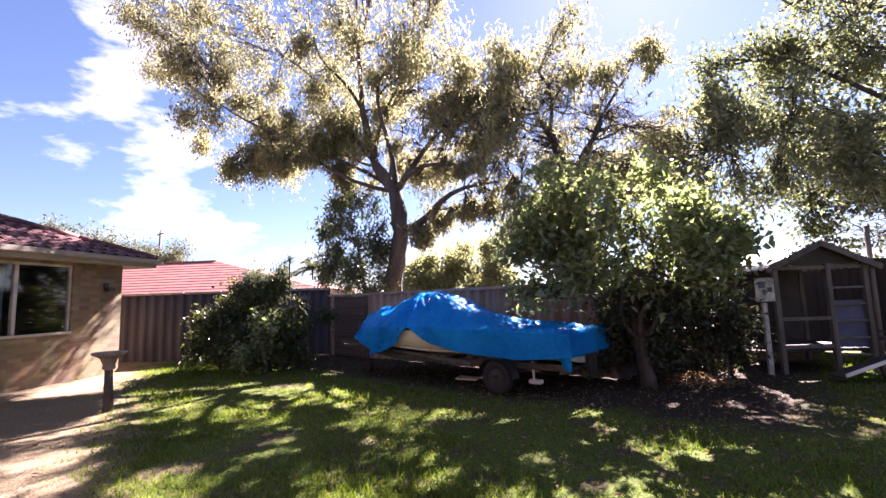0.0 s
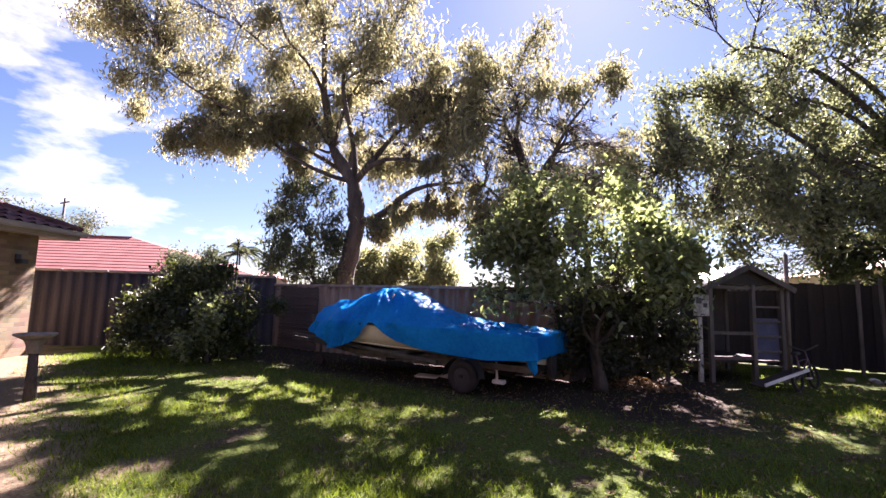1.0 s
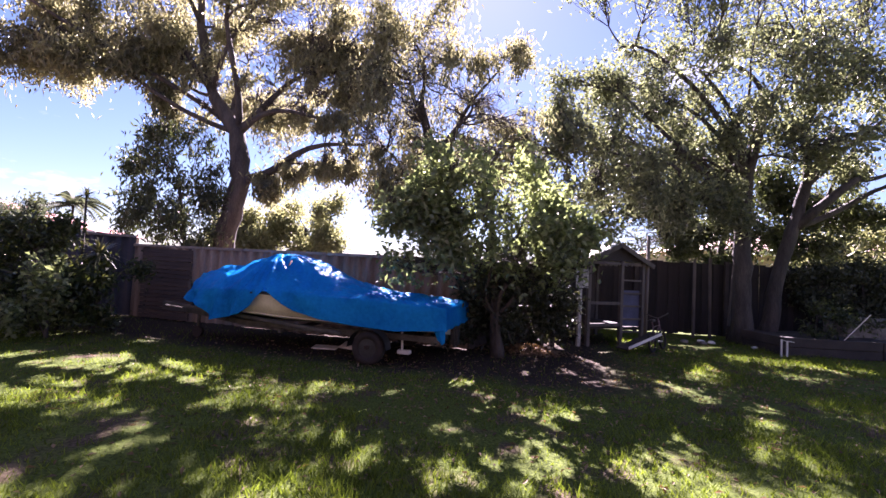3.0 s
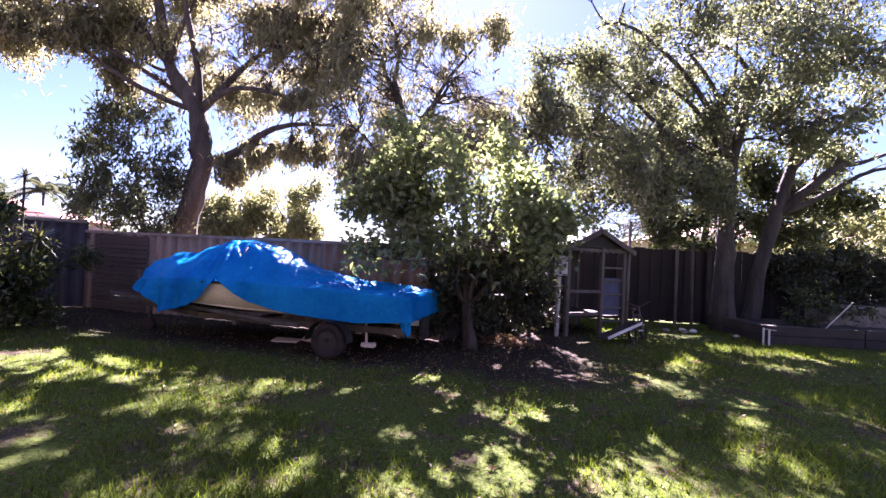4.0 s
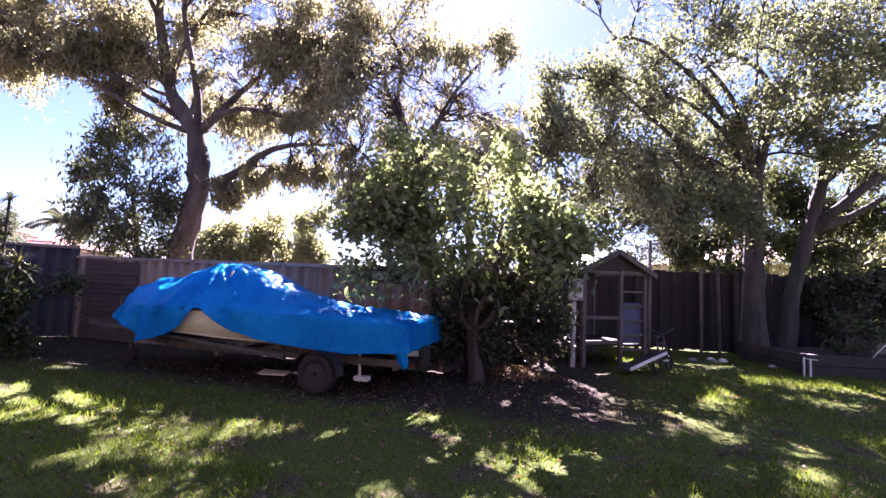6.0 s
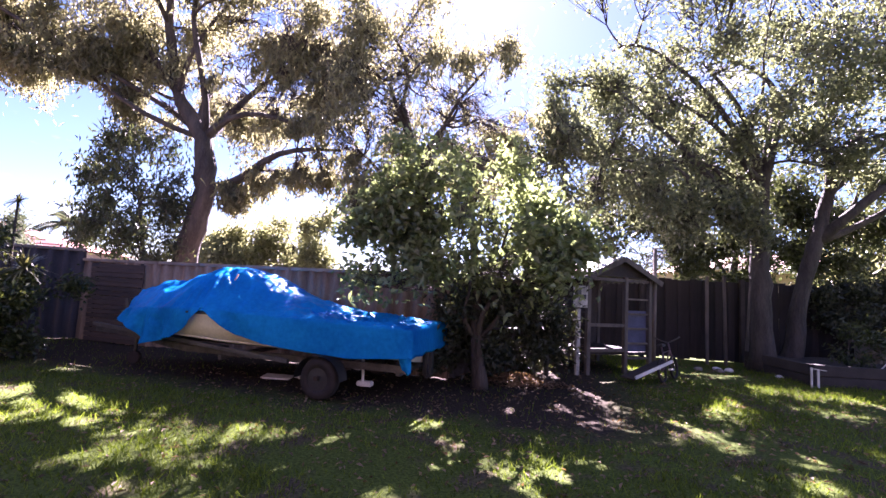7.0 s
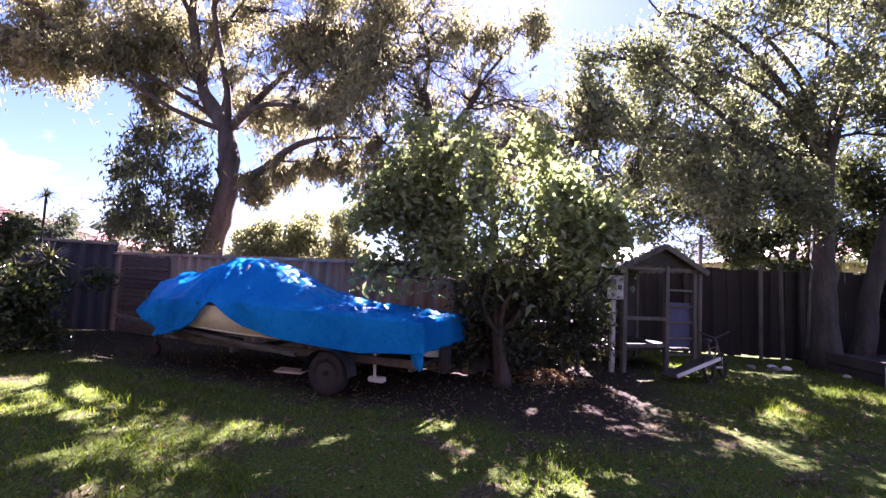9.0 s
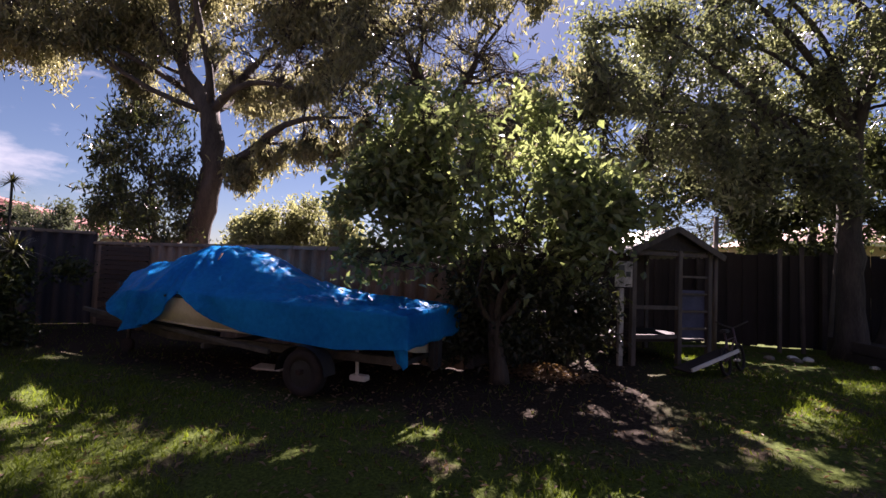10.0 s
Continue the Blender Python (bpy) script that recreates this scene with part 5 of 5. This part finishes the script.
def bicycle():
    b = thing("bicycle", "small old child's bicycle parked beside the cubby", "bicycle", pose(1.72, 9.95, 0, -8, 0, 62))
    for x in (-0.32, 0.34):
        bm = bmesh.new()
        rings = []
        R, q = 0.19, 0.022
        for i in range(28):
            a = 2 * math.pi * i / 28
            rings.append([bm.verts.new(((R + q * math.cos(k * math.pi / 3)) * math.cos(a) + x, q * math.sin(k * math.pi / 3), (R + q * math.cos(k * math.pi / 3)) * math.sin(a) + R + q)) for k in range(6)])
        for i in range(28):
            A, B = rings[i], rings[(i + 1) % 28]
            for k in range(6):
                bm.faces.new((A[k], A[(k + 1) % 6], B[(k + 1) % 6], B[k])).smooth = True
        w = part("wheel", bm, M["rubber"], b)
        for k in range(8):
            a = k * math.pi / 8
            tube("spoke", [(x - 0.18 * math.cos(a), 0, 0.212 - 0.18 * math.sin(a)), (x + 0.18 * math.cos(a), 0, 0.212 + 0.18 * math.sin(a))], 0.002, M["galv"], w, 4)
    for pts in ([(-0.32, 0, 0.21), (-0.1, 0, 0.26), (0.24, 0, 0.52), (-0.15, 0, 0.5), (-0.32, 0, 0.21)], [(-0.1, 0, 0.26), (-0.18, 0, 0.62)], [(0.34, 0, 0.21), (0.22, 0, 0.66)]):
        tube("frame_tube", pts, 0.014, M["bike"], b, 6)
    tube("handlebar", [(0.2, -0.22, 0.76), (0.2, -0.1, 0.7), (0.22, 0, 0.66), (0.2, 0.1, 0.7), (0.2, 0.22, 0.76)], 0.012, M["galv"], b, 6)
    part("saddle", box(-0.27, -0.06, 0.61, -0.08, 0.06, 0.66, 0.02), M["black"], b)
    for s in (-1, 1):
        part("pedal", box(-0.14, s * 0.09 - 0.04, 0.2, -0.06, s * 0.09 + 0.04, 0.225, 0.004), M["white"], b, "pale plastic pedal")


bicycle()


def garden_bed():
    b = thing("garden_bed", "raised garden bed edged with dark timber sleepers", "garden bed", pose(4.3, 10.9, 0, 0, 0, 14))
    for i in range(2):
        for j in range(3):
            part("sleeper", box(j * 2.1 + 0.004, -0.04, i * 0.2, j * 2.1 + 2.09, 0.04, i * 0.2 + 0.19, 0.01), M["timber_dark"], b)
    for i in range(2):
        part("sleeper", box(-0.004, 0.045, i * 0.2, 0.075, 1.9, i * 0.2 + 0.19, 0.01), M["timber_dark"], b)
    bm = bmesh.new()
    bmesh.ops.create_grid(bm, x_segments=30, y_segments=10, size=0.5, matrix=Matrix.Translation((3.2, 0.97, 0.33)) @ Matrix.Diagonal((6.2, 1.84, 1, 1)))
    for q in bm.verts:
        q.co.z += noise.noise(q.co * 3) * 0.05
    part("soil", bm, M["timber_dark"], b)
    for k, dx in enumerate((0, 0.12)):
        part("stake", box(-0.1 + dx, -0.12, 0, -0.07 + dx, -0.09, 0.36 - 0.04 * k, 0.004), M["white"], b, "short white stake at the corner")
    part("wire", bar((-0.085, -0.105, 0.34), (0.18, -0.105, 0.31), 0.012, 0.012, 0), M["white"], b)


garden_bed()
plant("herb_clump", "low straggly plants in the raised garden bed", "plant",
      [(5.4, 12.0, 0.3, 0.02), (5.4, 12.0, 0.5, 0.015), (5.45, 12.0, 0.8, 0.01)], [(0, 6.0, 12.0, 0.7, 0.01)],
      [(5.3, 11.9, 0.6, 0.25), (6.0, 12.1, 0.7, 0.3), (6.8, 12.3, 0.65, 0.3), (5.6, 12.2, 0.9, 0.25)],
      "bark_dark", "leaf_bush", 0.12, 0.04, 0.3, 0.1, 10, 8, 0.08, 201, twig_r=0.005)
part("cane_stick", bar((5.9, 11.9, 0.3), (6.3, 11.7, 0.95), 0.02, 0.02), M["white"])
tagged(bpy.data.objects["cane_stick"], "pale leaning garden cane in the raised bed", "stick")


def trough():
    t = thing("planter_trough", "grey rendered planter trough at the back of the bed", "planter", pose(6.2, 12.9, 0, 0, 0, 14))
    part("trough_body", box(0, -0.3, 0, 3.0, 0.3, 0.72, 0.02), M["stone"], t)
    part("trough_rim", box(-0.03, -0.34, 0.722, 3.03, 0.34, 0.79, 0.015), M["stone"], t)


trough()


def bench_planks():
    s = thing("plank_stack", "low stack of grey planks under the mulberry tree", "planks", pose(-0.75, 9.25, 0, 0, 0, 10))
    for k in range(3):
        part("plank", box(-0.5 + 0.05 * k, -0.1, 0.66 + k * 0.045, 0.45 + 0.03 * k, 0.1, 0.7 + k * 0.045, 0.004), M["timber"], s)
    for x in (-0.38, 0.3):
        part("trestle", box(x, -0.09, 0, x + 0.07, 0.09, 0.658, 0.006), M["timber_dark"], s)


bench_planks()
st = thing("garden_stake", "white-topped garden stake in the shade", "stake", pose(-0.36, 8.6, 0))
part("stick", box(-0.012, -0.012, 0, 0.012, 0.012, 1.0, 0.002), M["timber"], st)
part("marker", box(-0.05, -0.015, 0.86, 0.05, -0.012, 1.06, 0.001), M["white"], st, "white plastic marker")
r_ = random.Random(17)
for i in range(7):
    rk = bmesh.new()
    bmesh.ops.create_icosphere(rk, subdivisions=2, radius=0.09)
    for q in rk.verts:
        q.co *= 1 + 0.35 * noise.noise(q.co * 9 + Vector((i, 0, 0)))
        q.co.z *= 0.5
    ob = part("stone", rk, M["white"] if i < 4 else M["stone"])
    ob.location = (3.0 + r_.uniform(-0.35, 0.5) + (i % 2) * 0.9, 11.9 + r_.uniform(-0.3, 0.3), 0.02)
    tagged(ob, "pale rounded stone lying on the lawn edge", "stone", "stones by the trees")


for i, (x, y, h, lean) in enumerate(((3.09, 12.75, 2.05, 0), (3.51, 12.86, 2.1, -1), (3.95, 12.97, 2.08, 4))):
    post = part("garden_post", box(-0.03, -0.03, 0, 0.03, 0.03, h, 0.006), M["timber"])
    post.matrix_world = pose(x, y, 0, 0, lean, 14)
    tagged(post, "thin weathered timber post standing before the palings", "post", "posts by the trees")


# ---- distance ----
def far_house(x, y, ang, L, W, eave, rise, label, wall="render", roof="terracotta_red", hip=0.0):
    hip = hip or W / 2
    h = thing("far_house", label, "house", pose(x, y, 0, 0, 0, ang), "houses beyond the fences")
    part("wall", box(-L / 2, -W / 2, 0, L / 2, W / 2, eave - 0.02), M[wall], h)
    o = 0.5
    bm = bmesh.new()
    c = [bm.verts.new(p) for p in ((-L / 2 - o, -W / 2 - o, eave), (L / 2 + o, -W / 2 - o, eave), (L / 2 + o, W / 2 + o, eave), (-L / 2 - o, W / 2 + o, eave), (-L / 2 + W / 2, 0, eave + rise), (L / 2 - hip, 0, eave + rise))]
    for q in ((0, 1, 5, 4), (1, 2, 5), (2, 3, 4, 5), (3, 0, 4), (3, 2, 1, 0)):
        bm.faces.new([c[i] for i in q])
    rf = part("roof", bm, M[roof], h)
    # tile courses
    for k in range(1, 12):
        t = k / 12
        a = Vector((-L / 2 - o, -W / 2 - o, eave)).lerp(Vector((-L / 2 + W / 2, 0, eave + rise)), t)
        b = Vector((L / 2 + o, -W / 2 - o, eave)).lerp(Vector((L / 2 - hip, 0, eave + rise)), t)
        part("tile_course", bar(a + Vector((0, 0, 0.01)), b + Vector((0, 0, 0.01)), 0.03, 0.015, 0), M[roof], rf)
    part("ridge_cap", bar((-L / 2 + W / 2, 0, eave + rise), (L / 2 - hip, 0, eave + rise), 0.2, 0.12, 0.02), M[roof], rf)
    part("gutter", box(-L / 2 - o, -W / 2 - o - 0.1, eave - 0.1, L / 2 + o, -W / 2 - o, eave + 0.03, 0.01), M["white"], h)
    for xx in (-L * 0.3, L * 0.05, L * 0.32):
        w = part("window", box(xx - 0.7, -W / 2 - 0.03, 0.9, xx + 0.7, -W / 2 + 0.02, 2.1), M["alu"], h)
        part("pane", box(xx - 0.63, -W / 2 - 0.04, 0.97, xx + 0.63, -W / 2 - 0.032, 2.03), M["room"], w)
    return h


far_house(-38.56, 15.96, 34, 24, 9, 2.5, 2.75, "distant house with a faded red tiled roof", hip=10.5)
far_house(12.5, 28.5, 15, 15, 8, 2.95, 1.2, "neighbouring house with a faded pink roof beyond the palings", "render", "faded_tile")


def palm(x, y, h, size, seed, label):
    r = np.random.default_rng(seed)
    root = thing("palm_tree", label, "palm", pose(x, y, 0), "palms beyond the fence")
    tube("trunk", [(0, 0, 0), (0.1, 0, h * 0.5), (0, 0, h)], [0.16, 0.13, 0.11], M["bark_dark"], root, 8)
    v, fcs = [], []
    for i in range(22):
        a, e = r.uniform(0, 2 * math.pi), r.uniform(-0.2, 1.3)
        d = np.array([math.cos(a) * math.cos(e), math.sin(a) * math.cos(e), math.sin(e)])
        side = np.array([-math.sin(a), math.cos(a), 0])
        L = size * r.uniform(0.8, 1.1)
        for k in range(16):
            t = (k + 1) / 16
            p = np.array([0, 0, h]) + d * L * t - np.array([0, 0, 1]) * L * 0.6 * t * t
            for s in (-1, 1):
                q = p + side * s * L * 0.24 * (1 - 0.6 * t) + d * L * 0.1 - np.array([0, 0, 1]) * L * 0.12
                o = len(v)
                v += [p - d * L * 0.03, p + d * L * 0.05, q]
                fcs.append((o, o + 1, o + 2))
    part("fronds", raw_mesh("fronds", v, fcs, M["leaf_dist"]), None, root)


palm(-49.2, 34.2, 6.0, 3.6, 51, "feathery palm tree showing above the fence")
yucca(-9.0, 6.22, 2.5, 0.3, 52, "slim tall yucca with a spiky tuft above the fence", 0.012)


def far_tree(x, y, h, r0, seed, label, leaf="leaf_far"):
    k = random.Random(seed)
    cl = [(x + k.uniform(-1, 1) * r0, y + k.uniform(-0.5, 0.5) * r0, h * k.uniform(0.35, 0.95), r0 * k.uniform(0.3, 0.5)) for _ in range(12)]
    plant("far_tree", label, "tree", [(x, y, 0, 0.16), (x, y, h * 0.4, 0.12), (x, y, h * 0.7, 0.07)], [(1, x + r0 * 0.6, y, h * 0.7, 0.06), (1, x - r0 * 0.6, y, h * 0.7, 0.06)],
          cl, "bark_dark", leaf, 0.12 + 0.05 * r0, 0.05 + 0.025 * r0, 0.3, 0.0, 20, 18, 0.12 * r0, seed, "trees beyond the fence")


far_tree(-15.6, 18.6, 4.0, 1.9, 61, "pale grey-green bush tree behind the fence")
far_tree(-12.6, 19.4, 4.4, 1.9, 62, "olive-green open tree behind the fence")
far_tree(-57, 11.0, 9.6, 5.0, 64, "broad round distant tree above the roofs", "leaf_dist")
far_tree(-50.5, 16.0, 8.2, 3.6, 65, "broad distant tree on the skyline", "leaf_dist")
far_tree(-26.5, 15.5, 3.6, 2.0, 66, "distant tree between the roofs", "leaf_dist")
far_tree(11.5, 18.5, 4.2, 2.4, 67, "sunlit green tree beyond the paling fence")
far_tree(15.5, 20.0, 5.0, 2.6, 68, "light green tree beyond the paling fence")


def power_pole(x, y, h):
    p = thing("power_pole", "distant timber power pole with a crossarm", "power pole", pose(x, y, 0))
    tube("pole", [(0, 0, 0), (0, 0, h)], [0.15, 0.1], M["timber"], p, 8)
    part("crossarm", box(-0.9, -0.06, h - 0.5, 0.9, 0.06, h - 0.38), M["timber"], p)


power_pole(-51, 17.0, 9.6)


# ---- unseen dark wall, added behind the walk to cut the sky's fill light ----
tagged(part("wall_rear", box(-16, -4.6, 0, 14, -4.3, 5.6), M["fence_dark"]), "unseen dark wall added behind the walk to block sky light", "wall", kind="structure")
